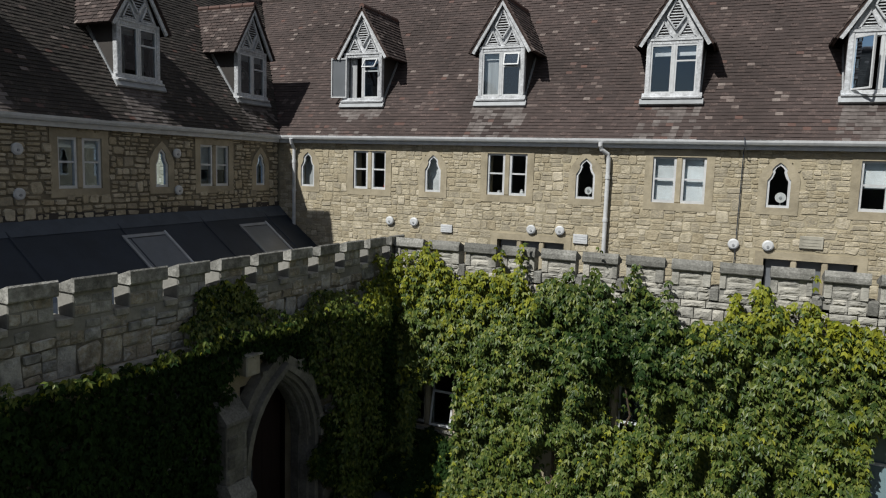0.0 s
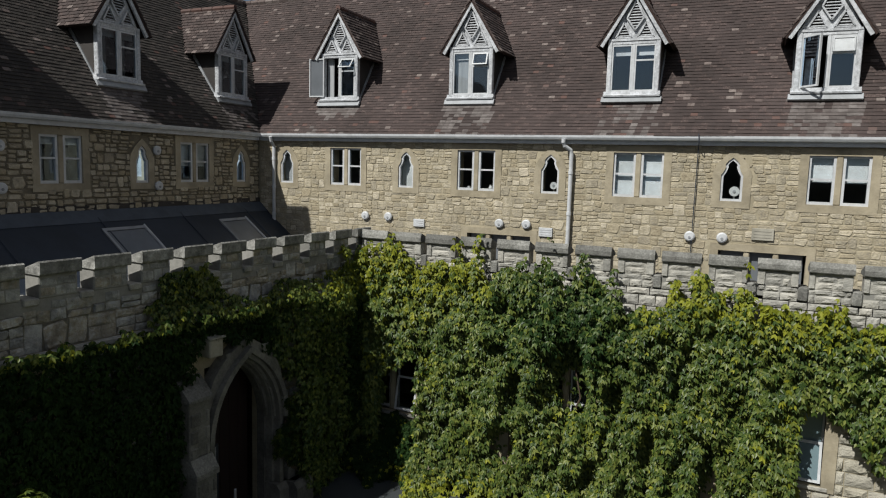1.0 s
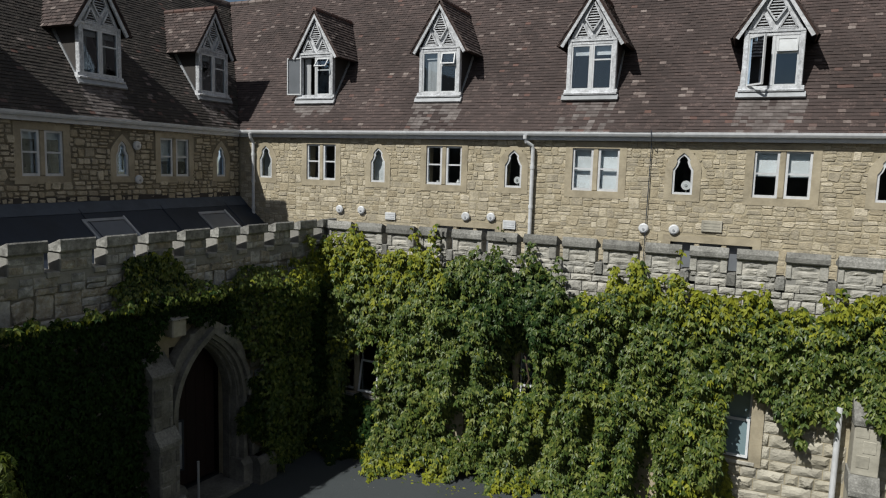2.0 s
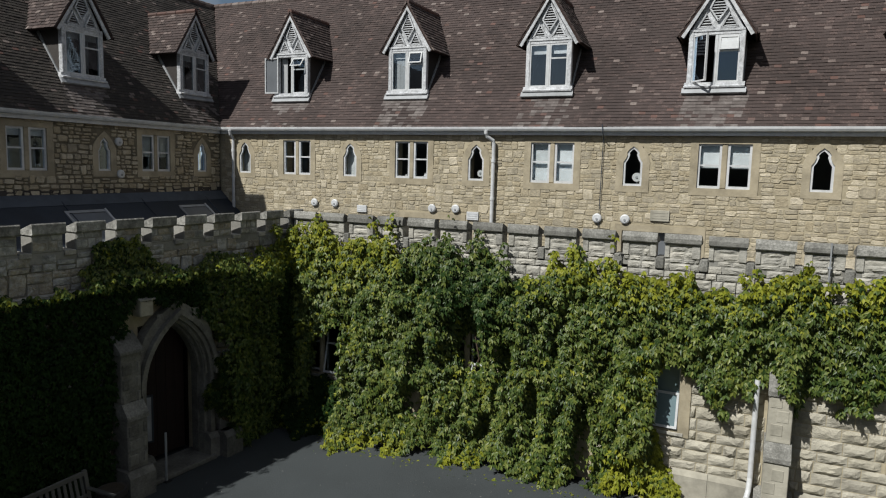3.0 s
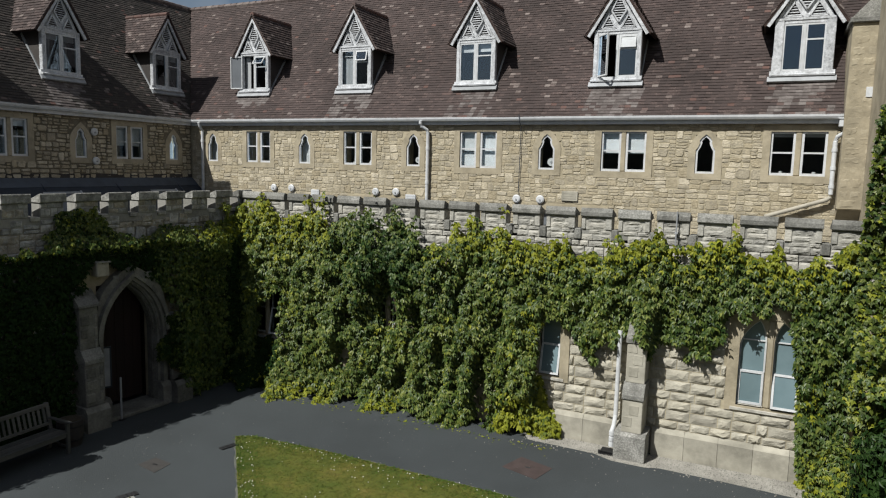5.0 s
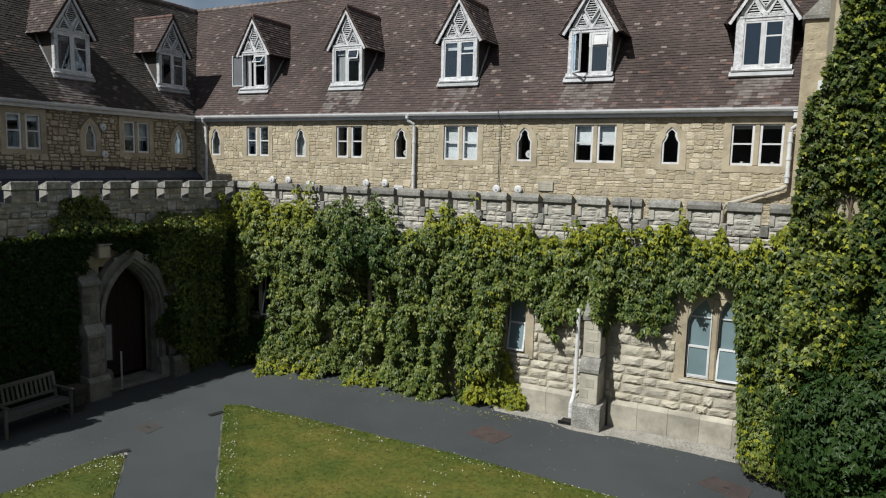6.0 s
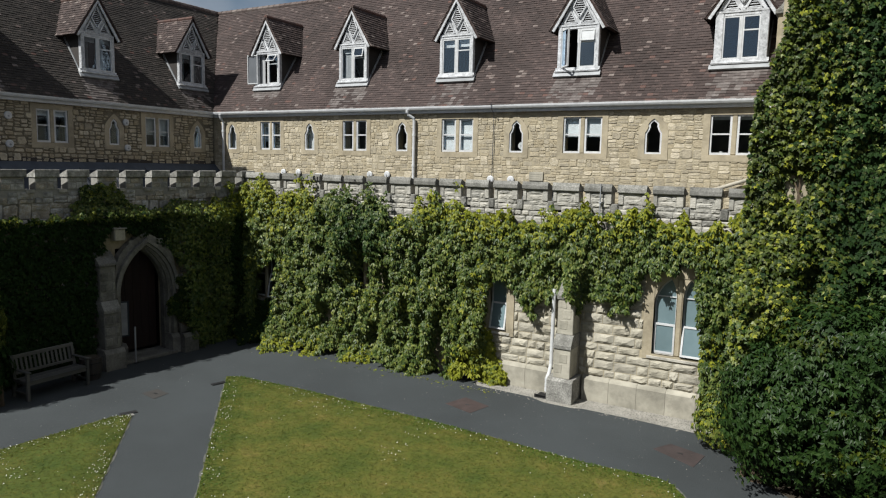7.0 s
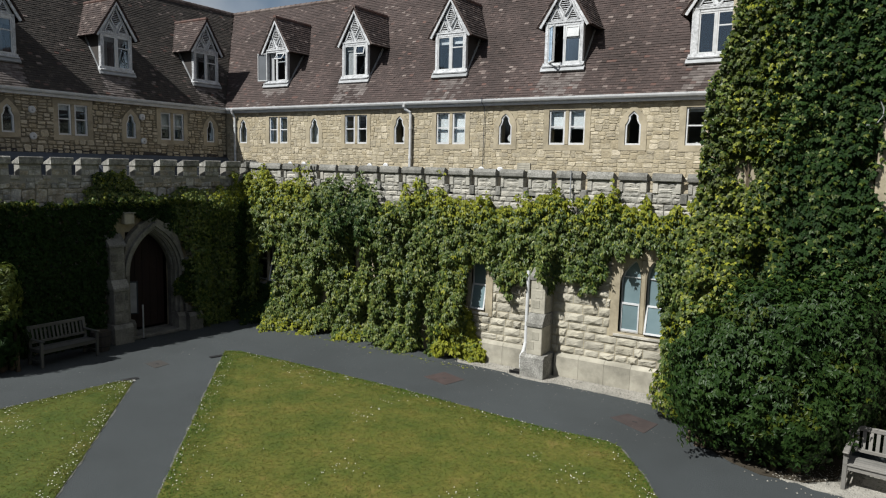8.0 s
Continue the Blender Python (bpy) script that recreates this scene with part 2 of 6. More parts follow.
# ---- building helpers ----
class Build:
    """Collects faces for one mesh."""

    def __init__(self):
        self.v, self.f, self.k = [], [], []

    def face(self, points, k=0):
        n = len(self.v)
        self.v += [tuple(p) for p in points]
        self.f.append(tuple(range(n, n + len(points))))
        self.k.append(k)

    def mesh(self, verts, faces, k=0):
        n = len(self.v)
        self.v += [tuple(p) for p in verts]
        self.f += [tuple(i + n for i in f) for f in faces]
        self.k += [k] * len(faces)

    def box(self, x0, x1, y0, y1, z0, z1, bev=0.0, k=0):
        if bev <= 0:
            v = [(x, y, z) for z in (z0, z1) for y in (y0, y1) for x in (x0, x1)]
            self.mesh(v, [(0, 2, 3, 1), (4, 5, 7, 6), (0, 1, 5, 4), (2, 6, 7, 3), (0, 4, 6, 2), (1, 3, 7, 5)], k)
            return self
        bm = bmesh.new()
        bmesh.ops.create_cube(bm, size=1, matrix=Matrix.Translation(((x0 + x1) / 2, (y0 + y1) / 2, (z0 + z1) / 2)) @ Matrix.Diagonal((x1 - x0, y1 - y0, z1 - z0, 1)))
        bmesh.ops.bevel(bm, geom=bm.edges[:], offset=bev, segments=1, affect="EDGES", clamp_overlap=True)
        bm.verts.index_update()
        self.mesh([v.co[:] for v in bm.verts], [[v.index for v in f.verts] for f in bm.faces], k)
        bm.free()
        return self

    def prism(self, poly, a, b, axis="y", k=0):
        """A polygon, given in the other two axes, pushed from a to b."""
        def put(p, d):
            return (p[0], d, p[1]) if axis == "y" else (d, p[0], p[1]) if axis == "x" else (p[0], p[1], d)
        n = len(poly)
        v = [put(p, a) for p in poly] + [put(p, b) for p in poly]
        self.mesh(v, [tuple(range(n)), tuple(range(2 * n - 1, n - 1, -1))] + [(i, i + n, (i + 1) % n + n, (i + 1) % n) for i in range(n)], k)
        return self

    def ring(self, outer, inner, a, b, k=0):
        """A flat frame in x and z between two outlines with equally many points, from depth a to b."""
        n = len(outer)
        v = [(p[0], a, p[1]) for p in outer] + [(p[0], a, p[1]) for p in inner] + [(p[0], b, p[1]) for p in outer] + [(p[0], b, p[1]) for p in inner]
        f = []
        for i in range(n):
            j = (i + 1) % n
            f += [(i, j, n + j, n + i), (n + i, n + j, 3 * n + j, 3 * n + i), (2 * n + i, i, j, 2 * n + j)[::-1], (2 * n + j, 2 * n + i, 3 * n + i, 3 * n + j)]
        self.mesh(v, f, k)
        return self

    def tube(self, points, r, n=10, k=0):
        pts = [Vector(p) for p in points]
        rings = []
        for i, p in enumerate(pts):
            d = (pts[min(i + 1, len(pts) - 1)] - pts[max(i - 1, 0)]).normalized()
            a = d.cross((0, 0, 1) if abs(d.z) < 0.9 else (0, 1, 0)).normalized()
            c = d.cross(a)
            rr = r if isinstance(r, (int, float)) else r[i]
            rings.append([p + (a * math.cos(q) + c * math.sin(q)) * rr for q in (2 * math.pi * s / n for s in range(n))])
        v = [q for ring in rings for q in ring]
        f = [(i * n + s, i * n + (s + 1) % n, (i + 1) * n + (s + 1) % n, (i + 1) * n + s) for i in range(len(pts) - 1) for s in range(n)]
        f += [tuple(range(n))[::-1], tuple(range((len(pts) - 1) * n, len(pts) * n))]
        self.mesh(v, f, k)
        return self

    def data(self, name, mats):
        me = bpy.data.meshes.new(name)
        me.from_pydata(self.v, [], self.f)
        for m in mats if isinstance(mats, (list, tuple)) else [mats]:
            me.materials.append(m)
        me.polygons.foreach_set("material_index", self.k)
        bm = bmesh.new()
        bm.from_mesh(me)
        bmesh.ops.recalc_face_normals(bm, faces=bm.faces[:])
        bm.to_mesh(me)
        bm.free()
        return me


def part(name, build, mats, parent=None, label="", at=None):
    ob = new(name, build.data(name, mats) if isinstance(build, Build) else build)
    if parent:
        ob.parent = parent
    if at is not None:
        ob.matrix_basis = at
    if label:
        ob["label"] = label
    return ob


def thing(name, at, label, category, group="", kind=""):
    return tagged(_place(new(name), at), label, category, group, kind)


def _place(ob, at):
    ob.matrix_basis = at
    return ob


def holed(u0, u1, z0, z1, y0, y1, holes):
    """An upright slab in x and z with rectangular holes (a, b, low, high) through it."""
    b = Build()
    us = sorted({u0, u1, *[min(max(h[i], u0), u1) for h in holes for i in (0, 1)]})
    zs = sorted({z0, z1, *[min(max(h[i], z0), z1) for h in holes for i in (2, 3)]})
    for ua, ub in zip(us, us[1:]):
        low = None
        for za, zb in zip(zs, zs[1:]):
            cu, cz = (ua + ub) / 2, (za + zb) / 2
            if any(h[0] < cu < h[1] and h[2] < cz < h[3] for h in holes):
                if low is not None:
                    b.box(ua, ub, y0, y1, low, za)
                low = None
            elif low is None:
                low = za
        if low is not None:
            b.box(ua, ub, y0, y1, low, z1)
    return b


# ---- plan ----
NORTH, WEST = 16.12, -13.05          # faces of the two upper walls
FRONT, SIDE = 11.94, -7.03           # faces of the two cloister walls at the inner corner
SKEW = radians(5.0)                  # the side wall runs a little askew
EAVE, RIDGE = 7.08, 11.66
SLOPE, EAVE_N, EAVE_W = 1.367, 15.92, -12.85
RUN = (RIDGE - EAVE) / SLOPE
N_AT = lambda u, z=0.0, out=0.0: pose(u, NORTH - out, z)
W_AT = lambda u, z=0.0, out=0.0: pose(WEST + out, u, z, 0, 0, 90)
F_AT = lambda u, z=0.0, out=0.0: pose(u, FRONT - out, z)
S_AT = lambda u, z=0.0, out=0.0: pose(SIDE + (u - FRONT) * math.sin(SKEW) + out * math.cos(SKEW), FRONT + (u - FRONT) * math.cos(SKEW) - out * math.sin(SKEW), z, 0, 0, 85)
SILL, HEAD = 5.67, 6.69
N_WIN = [(-10.55, -9.55), (-6.67, -5.64), (-2.70, -1.57), (1.35, 2.49), (5.34, 6.52)]
N_LAN = [-12.04, -8.16, -4.21, -0.12, 3.91]
W_WIN = [(5.35, 6.4), (9.23, 10.23), (13.04, 14.05)]
W_LAN = [7.68, 11.83, 15.31]

# ---- ground ----
b = Build()
b.face([(-400, -400, 0), (400, -400, 0), (400, 400, 0), (-400, 400, 0)])
ground = tagged(part("ground", b, ASPHALT), "dark grey asphalt of the courtyard paths", "ground", kind="structure")


def lawn(outline, label, turf):
    b = Build()
    b.prism(outline, -0.05, 0.014, "z")
    return tagged(part("lawn", b, turf), label, "lawn", kind="structure")


def verge(outline, seed):
    """Worn grit along a lawn's edge: a thin skirt with an uneven rim under the turf."""
    rnd, rim = random.Random(seed), []
    area = sum(a[0] * c[1] - c[0] * a[1] for a, c in zip(outline, outline[1:] + outline[:1]))
    for a, c in zip(outline, outline[1:] + outline[:1]):
        a, c = Vector(a), Vector(c)
        n = Vector((c.y - a.y, a.x - c.x)).normalized() * (1 if area > 0 else -1)
        steps = max(1, min(60, int((c - a).length / 0.16)))
        rim += [tuple(a.lerp(c, k / steps) + n * rnd.uniform(0.005, 0.05)) for k in range(steps)]
    tagged(part("lawn_edge", Build().prism(rim, -0.02, 0.005, "z"), GRIT), "pale gritty worn edge between lawn and asphalt", "edging", kind="structure")


LAWN_A = [(-4.2, 8.55), (-3.9, 8.75), (-2.0, 8.85), (1.5, 8.83), (4.9, 8.62), (6.1, 8.72), (6.35, 8.6), (7.05, 7.7), (8.6, 5.2), (8.6, -4.6), (0.67 + 7.6, 3.41 - 8.0), (0.67, 3.41)]
LAWN_B = [(-3.85, 5.72), (-4.05, 5.4), (-4.25, 3.2), (-4.4, 0.0), (-4.4, -8.0), (9.0, -8.0), (6.0, -4.0), (-0.58, 2.56)]
lawn(LAWN_A, "sunlit mown lawn with dry patches and scattered daisies", GRASS)
lawn(LAWN_B, "greener mown lawn corner with daisies beside the path", LUSH)

verge(LAWN_A, 81)
verge(LAWN_B, 82)

# ---- upper walls ----
n_holes = [(a, c, SILL, HEAD) for a, c in N_WIN] + [(u - 0.225, u + 0.225, SILL, 6.6) for u in N_LAN] + [(-6.34, -4.64, 3.85, 4.58), (-0.3, 1.45, 3.85, 4.58)]
w_holes = [(a, c, SILL, HEAD) for a, c in W_WIN] + [(u - 0.19, u + 0.19, SILL, 6.55) for u in W_LAN]


def wider(holes, d=0.012):
    """Openings a little larger than the frames that sit in them."""
    return [(a - d, c + d, lo - d, hi + d) for a, c, lo, hi in holes]


wall_north = tagged(part("wall_north", holed(-13.4, 14.0, 0, 7.05, 0, 0.45, wider(n_holes)), MORTAR, at=N_AT(0)), "coursed rubble wall of honey-coloured limestone with pale mortar", "wall", kind="structure")
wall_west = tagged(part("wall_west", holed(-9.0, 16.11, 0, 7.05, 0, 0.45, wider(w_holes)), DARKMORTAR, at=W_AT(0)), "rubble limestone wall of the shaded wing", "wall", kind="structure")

# rooms behind the upper windows
b = Build()
b.box(-13.0, 14, 19.0, 19.2, 0, 7.0).box(-13.1, -13.0, 16.6, 19.2, 0, 7.0).box(14, 14.1, 16.6, 19.2, 0, 7.0).box(-13.0, 14, 16.57, 19.0, 6.98, 7.05).box(-13.0, 14, 16.57, 19.0, 4.95, 5.0)
tagged(part("room_north", b, PLASTER), "dim plastered rooms behind the windows", "room", kind="structure")
b = Build()
b.box(-16.2, -16.0, -9, 16.1, 0, 7.0).box(-16.2, -13.52, 16.1, 16.2, 0, 7.0).box(-16.2, -13.52, -9.1, -9, 0, 7.0).box(-16.0, -13.5, -9, 16.1, 6.98, 7.05).box(-16.0, -13.5, -9, 16.1, 4.95, 5.0)
tagged(part("room_west", b, PLASTER), "dim plastered rooms of the shaded wing", "room", kind="structure")

# ---- roofs ----
D_N = [(-10.53, 1.0), (-6.54, 1.0), (-2.45, 1.0), (1.55, 1.02), (5.87, 1.06)]
D_W = [(7.62, 1.0), (11.6, 1.0), (15.45, 1.0)]
DORMER_OUT, DORMER_Z = 0.58, 8.0      # setback of the dormer face from the eave


def on_roof(u, s):
    """Along the eave and up the slope, in a frame whose y runs inwards."""
    k = 1 / math.hypot(1, SLOPE)
    return (u, s * k, EAVE + s * k * SLOPE)


SLANT = RUN * math.hypot(1, SLOPE)
K = 1 / math.hypot(1, SLOPE)


def slope_sheet(u0, u1, holes, mitre):
    """The deck of one slope; mitre: +1 where the far end runs into the valley at u0, -1 at u1."""
    b = Build()
    us = sorted({u0, u1, *[v for h in holes for v in h[:2]]})
    ss = sorted({0.0, SLANT, *[v for h in holes for v in h[2:]]})
    for ua, ub in zip(us, us[1:]):
        for sa, sb in zip(ss, ss[1:]):
            cu, cs = (ua + ub) / 2, (sa + sb) / 2
            if any(h[0] < cu < h[1] and h[2] < cs < h[3] for h in holes):
                continue
            q = []
            for u, s in ((ua, sa), (ub, sa), (ub, sb), (ua, sb)):
                w = u
                if mitre == 1 and u == u0:
                    w = u0 - s * K
                if mitre == -1 and u == u1:
                    w = u1 + s * K
                q.append(on_roof(w, s))
            b.face(q)
    # far slope
    e = RUN
    b.face([(u0 - (RUN if mitre == 1 else 0), e, RIDGE), (u1 + (RUN if mitre == -1 else 0), e, RIDGE), (u1 + (2 * RUN if mitre == -1 else 0), 2 * e, EAVE), (u0 - (2 * RUN if mitre == 1 else 0), 2 * e, EAVE)])
    return b


def dormer_holes(ds):
    return [(u - 0.5 * w, u + 0.5 * w, 1.15, 3.0) for u, w in ds]


RN_AT, RW_AT = pose(0, EAVE_N, 0), pose(EAVE_W, 0, 0, 0, 0, 90)
roof_north = tagged(part("roof_north", slope_sheet(EAVE_W, 14.0, dormer_holes(D_N), 1), DECK, at=RN_AT), "steep plain-tiled roof of weathered brown clay tiles", "roof", kind="structure")
roof_west = tagged(part("roof_west", slope_sheet(-9.0, EAVE_N, dormer_holes(D_W), -1), DECK, at=RW_AT), "steep brown clay tile roof of the shaded wing", "roof", kind="structure")

# ---- cloister walls ----
F_WIN = [(-6.75, -5.65, 1.2, 3.0), (-3.1, -2.05, 1.25, 3.0), (0.65, 1.66, 1.3, 3.0), (5.13, 6.18, 1.3, 3.0)]
wall_front = tagged(part("wall_front", holed(SIDE - 0.02, 13.0, 0, 4.3, 0.03, 0.42, wider(F_WIN)), MORTAR, at=F_AT(0)), "single-storey cloister wall under a battlemented parapet", "wall", kind="structure")
DOOR = (7.86, 9.28)
wall_side = tagged(part("wall_side", holed(-9.0, FRONT + 0.4, 0, 4.3, 0.03, 0.42, [(DOOR[0], DOOR[1], 0, 2.95)]), MORTAR, at=S_AT(0)), "shaded cloister wall hung with creeper around an arched doorway", "wall", kind="structure")
b = Build()
b.box(-12.9, 14, FRONT + 0.38, NORTH, 3.7, 3.8).prism([(-12.9, -9), (-9.28, -9), (-7.45, FRONT + 0.38), (-12.9, FRONT + 0.38)], 3.7, 3.8, "z")
tagged(part("cloister_roof", b, DARKLEAD), "flat dark leaded roof behind the battlements", "roof", kind="structure")
b = Build()
b.prism([(-13.03, 5.05), (-13.03, 4.9), (-11.4, 3.6), (-11.4, 3.78)], -9, NORTH - 0.02, "y")
tagged(part("lean_to_roof", b, DARKLEAD), "dark slate-grey lean-to roof against the shaded wing", "roof", kind="structure")

tagged(part("flashing_board", Build().box(WEST, WEST + 0.03, -9, NORTH - 0.02, 5.06, 5.2, 0.006), DARKWOOD), "dark board over the lean-to roof", "trim", kind="structure")

tagged(part("flashing", Build().prism([(WEST + 0.035, 5.07), (WEST + 0.05, 5.08), (-12.72, 4.83), (-12.73, 4.815)], -9, NORTH - 0.03, "y"), FLASHING), "blue-grey lead flashing over the lean-to roof", "flashing", kind="structure")
for k in range(9):
    y_ = -4.0 + 2.4 * k
    tagged(part("lead_roll", Build().tube([(-13.0, y_, 5.03), (-11.42, y_, 3.80)], 0.028, 6), DARKLEAD), "rounded lead roll on the lean-to roof", "roof seam", kind="structure")

# ---- tower ----
b = Build()
b.box(7.25, 7.7, 11.25, 16.1, 0, 14).box(7.7, 13, 11.25, 11.7, 0, 14).box(7.25, 13, 15.9, 16.1, 7, 14)
wall_tower = tagged(part("wall_tower", b, ASHLAR), "tall stone tower wall smothered in creeper", "wall", kind="structure")
# unseen walls added to close the court, tall enough to deepen the shade
b = Build()
b.box(-13.0, -12.6, -14.4, -9, 0, 10).box(-13.0, 24, -14.4, -14, 0, 10).box(24, 24.4, -14.4, 16, 0, 10).box(13, 24, 15.6, 16, 0, 10)
tagged(part("wall_court", b, PLINTH), "plain added wall, out of view, that closes the court and cuts sky light", "wall", kind="structure")

# ---- battlements ----


def battlement(at, u0, u1, start, label, wide, pitch, top, quoins):
    root = thing("parapet", at, label, "battlement", kind="structure")
    part("parapet_wall", Build().box(u0, u1, 0.03, 0.34, 3.8, 4.47), GREYMORTAR, root)
    part("string_course", Build().box(u0, u1, -0.06, 0.03, 3.70, 3.8, 0.02), GREYSTONE, root)
    u, sills = start, []
    rnd = random.Random(5)
    while u < u1 - 0.4:
        w = wide + rnd.uniform(-0.015, 0.015)
        if u + pitch > u1 - 0.2:
            w = u1 - u
        hi = top - 0.185 + rnd.uniform(-0.006, 0.006)
        part("merlon", Build().box(u + 0.012, u + w - 0.012, 0.02, 0.33, 4.47, hi, 0.012), GREYSTONE if quoins else GREYMORTAR, root)
        if quoins:
            for a, c in ((u, u + rnd.uniform(0.08, 0.12)), (u + w - rnd.uniform(0.08, 0.14), u + w)):
                part("quoin", Build().box(a, c, -0.004, 0.12, 4.485, hi - 0.004, 0.008), GREYSTONE, root)
        a, c, chip = u - 0.012, u + w + 0.012, rnd.uniform(-0.008, 0.008)
        cap = Build()
        cap.prism([(-0.035, hi), (-0.05, hi + 0.02), (-0.05 + chip, top - (0.085 if quoins else 0.02)), (-0.01 if quoins else -0.035, top), (0.38, top - 0.14), (0.38, hi + 0.02), (0.365, hi)], a, c, "x")
        part("cap_stone", cap, CAPSTONE if quoins else SIDECAP, root)
        if w < wide + 0.1:
            lo = 4.27 if quoins else 4.40
            part("crenel_sill", Build().box(u + w + 0.004, u + pitch - 0.004, -0.012, 0.36, lo, 4.49, 0.012), CAPSTONE if quoins else GREYSTONE, root)
            sills.append((u + w, u + pitch, lo, 4.5))
        u += pitch
    return root, sills


par_front, front_sills = battlement(F_AT(0), SIDE + 0.05, 13.0, -6.985, "battlemented grey limestone parapet with thick lichened caps", 0.605, 0.748, 4.92, True)
par_side, side_sills = battlement(S_AT(0), -2.0, FRONT + 0.3, 11.083 - 18 * 0.7241, "shaded battlemented grey stone parapet with thick caps", 0.51, 0.7241, 4.95, False)


# ---- windows ----
def rect(x0, x1, z0, z1):
    return [(x0, z0), (x1, z0), (x1, z1), (x0, z1)]


def shrink(pts, d):
    cx, cz = sum(p[0] for p in pts) / len(pts), sum(p[1] for p in pts) / len(pts)
    out = []
    n = len(pts)
    for i in range(n):
        a, p, c = Vector(pts[i - 1]), Vector(pts[i]), Vector(pts[(i + 1) % n])
        e1, e2 = (p - a).normalized(), (c - p).normalized()
        n1, n2 = Vector((-e1.y, e1.x)), Vector((-e2.y, e2.x))
        m = (n1 + n2)
        m = m / max(0.35, m.dot(n1))
        out.append(tuple(p + m * d))
    return out


def casement_window(at, w, h, label, blind=0.0, ornament=0, outer=0.17, sash=0.52, mull=0.13):
    root = thing("window", at, label, "window", kind="structure")
    o = rect(-w / 2 - outer, w / 2 + outer, -0.17, h + 0.16)
    i = rect(-w / 2, w / 2, 0, h)
    part("stone_surround", Build().ring(o, i, -0.02, 0.2), ASHLAR, root)
    part("mullion", Build().box(-mull / 2, mull / 2, 0.0, 0.2, 0, h, 0.02), ASHLAR, root)
    lw = (w - mull) / 2
    for side in (-1, 1):
        c = side * (mull / 2 + lw / 2)
        fo = rect(c - lw / 2, c + lw / 2, 0, h)
        fi = rect(c - lw / 2 + 0.05, c + lw / 2 - 0.05, 0.06, h - 0.05)
        frame_ob = part("sash", Build().ring(fo, fi, 0.02, 0.10), WHITE, root)
        part("glazing_bar", Build().box(c - lw / 2 + 0.04, c + lw / 2 - 0.04, 0.03, 0.08, h * sash - 0.02, h * sash + 0.02), WHITE, frame_ob)
        g = Build()
        g.face([(x, 0.06, z) for x, z in fi])
        pane = part("pane", g, GLASS, frame_ob)
        pane.visible_shadow = False
        if blind > 0:
            part("blind", Build().box(c - lw / 2 + 0.02, c + lw / 2 - 0.02, 0.135, 0.145, h * (1 - blind), h), BLIND, root, "white roller blind")
    return root


def trefoil(hw, spring, top, n=5):
    """A cusped pointed opening: straight sides, a shoulder, and an ogee tip."""
    left = [(-hw, 0), (-hw, spring)]
    for k in range(1, n):
        a = k / n
        left.append((-hw + hw * 0.34 * math.sin(a * math.pi / 2), spring + (top - spring) * 0.42 * a))
    left.append((-hw * 0.60, spring + (top - spring) * 0.46))
    left.append((-hw * 0.66, spring + (top - spring) * 0.60))
    left.append((-hw * 0.42, spring + (top - spring) * 0.80))
    right = [(-x, z) for x, z in left[::-1]]
    pts = left + [(0, top)] + right
    return pts[::-1]  # runs the same way round as rect


def pointed(hw, spring, top, count):
    """A pointed arch outline with the given number of points, matching trefoil."""
    m = (count - 1) // 2
    left = [(-hw, -0.15)]
    for k in range(m - 1):
        a = k / (m - 1)
        left.append((-hw * (1 - a ** 1.7), spring + (top - spring) * a))
    right = [(-x, z) for x, z in left[::-1]]
    return (left + [(0, top)] + right)[::-1]


def lancet_window(at, hw, h, label, inside="dark", outer=0.17):
    root = thing("window", at, label, "lancet window", kind="structure")
    inner = trefoil(hw, h * 0.6, h)
    out = pointed(hw + outer, h * 0.62, h + 0.17, len(inner))
    part("stone_surround", Build().ring(out, inner, -0.02, 0.2), ASHLAR, root)
    fi = shrink(inner, 0.05)
    sash_ob = part("sash", Build().ring(inner, fi, 0.008, 0.08), WHITE, root)
    g = Build()
    g.face([(x, 0.05, z) for x, z in fi])
    pane = part("pane", g, GLASS, sash_ob)
    pane.visible_shadow = False
    if inside != "dark":
        part("blind", Build().box(-hw, hw, 0.21, 0.22, 0, h), {"white": BLIND, "grey": CURTAIN, "brown": DARKBACKING}[inside], root, "added brown sheet that keeps the lancet pane dark" if inside == "brown" else "pale blind")
    return root


for (a, c), bl in zip(N_WIN, (0, 0.0, 1.0, 0.55, 0.12)):
    lab = "two-light stone-mullioned window with white casements" + (" and lowered blinds" if bl > 0.3 else " and dark panes")
    casement_window(N_AT((a + c) / 2, SILL), c - a, HEAD - SILL, lab, bl)
for u, ins in zip(N_LAN, ("grey", "white", "dark", "dark", "dark")):
    lancet_window(N_AT(u, SILL), 0.225, 0.95, "trefoil-headed lancet window in a pale stone surround", ins)
for a, c in W_WIN:
    casement_window(W_AT((a + c) / 2, SILL), c - a, HEAD - SILL, "shaded two-light stone window with white casements", 0.6 if a > 13 else 0.2)
for u in W_LAN:
    lancet_window(W_AT(u, SILL), 0.19, 0.88, "shaded trefoil-headed lancet window in stone", "brown")


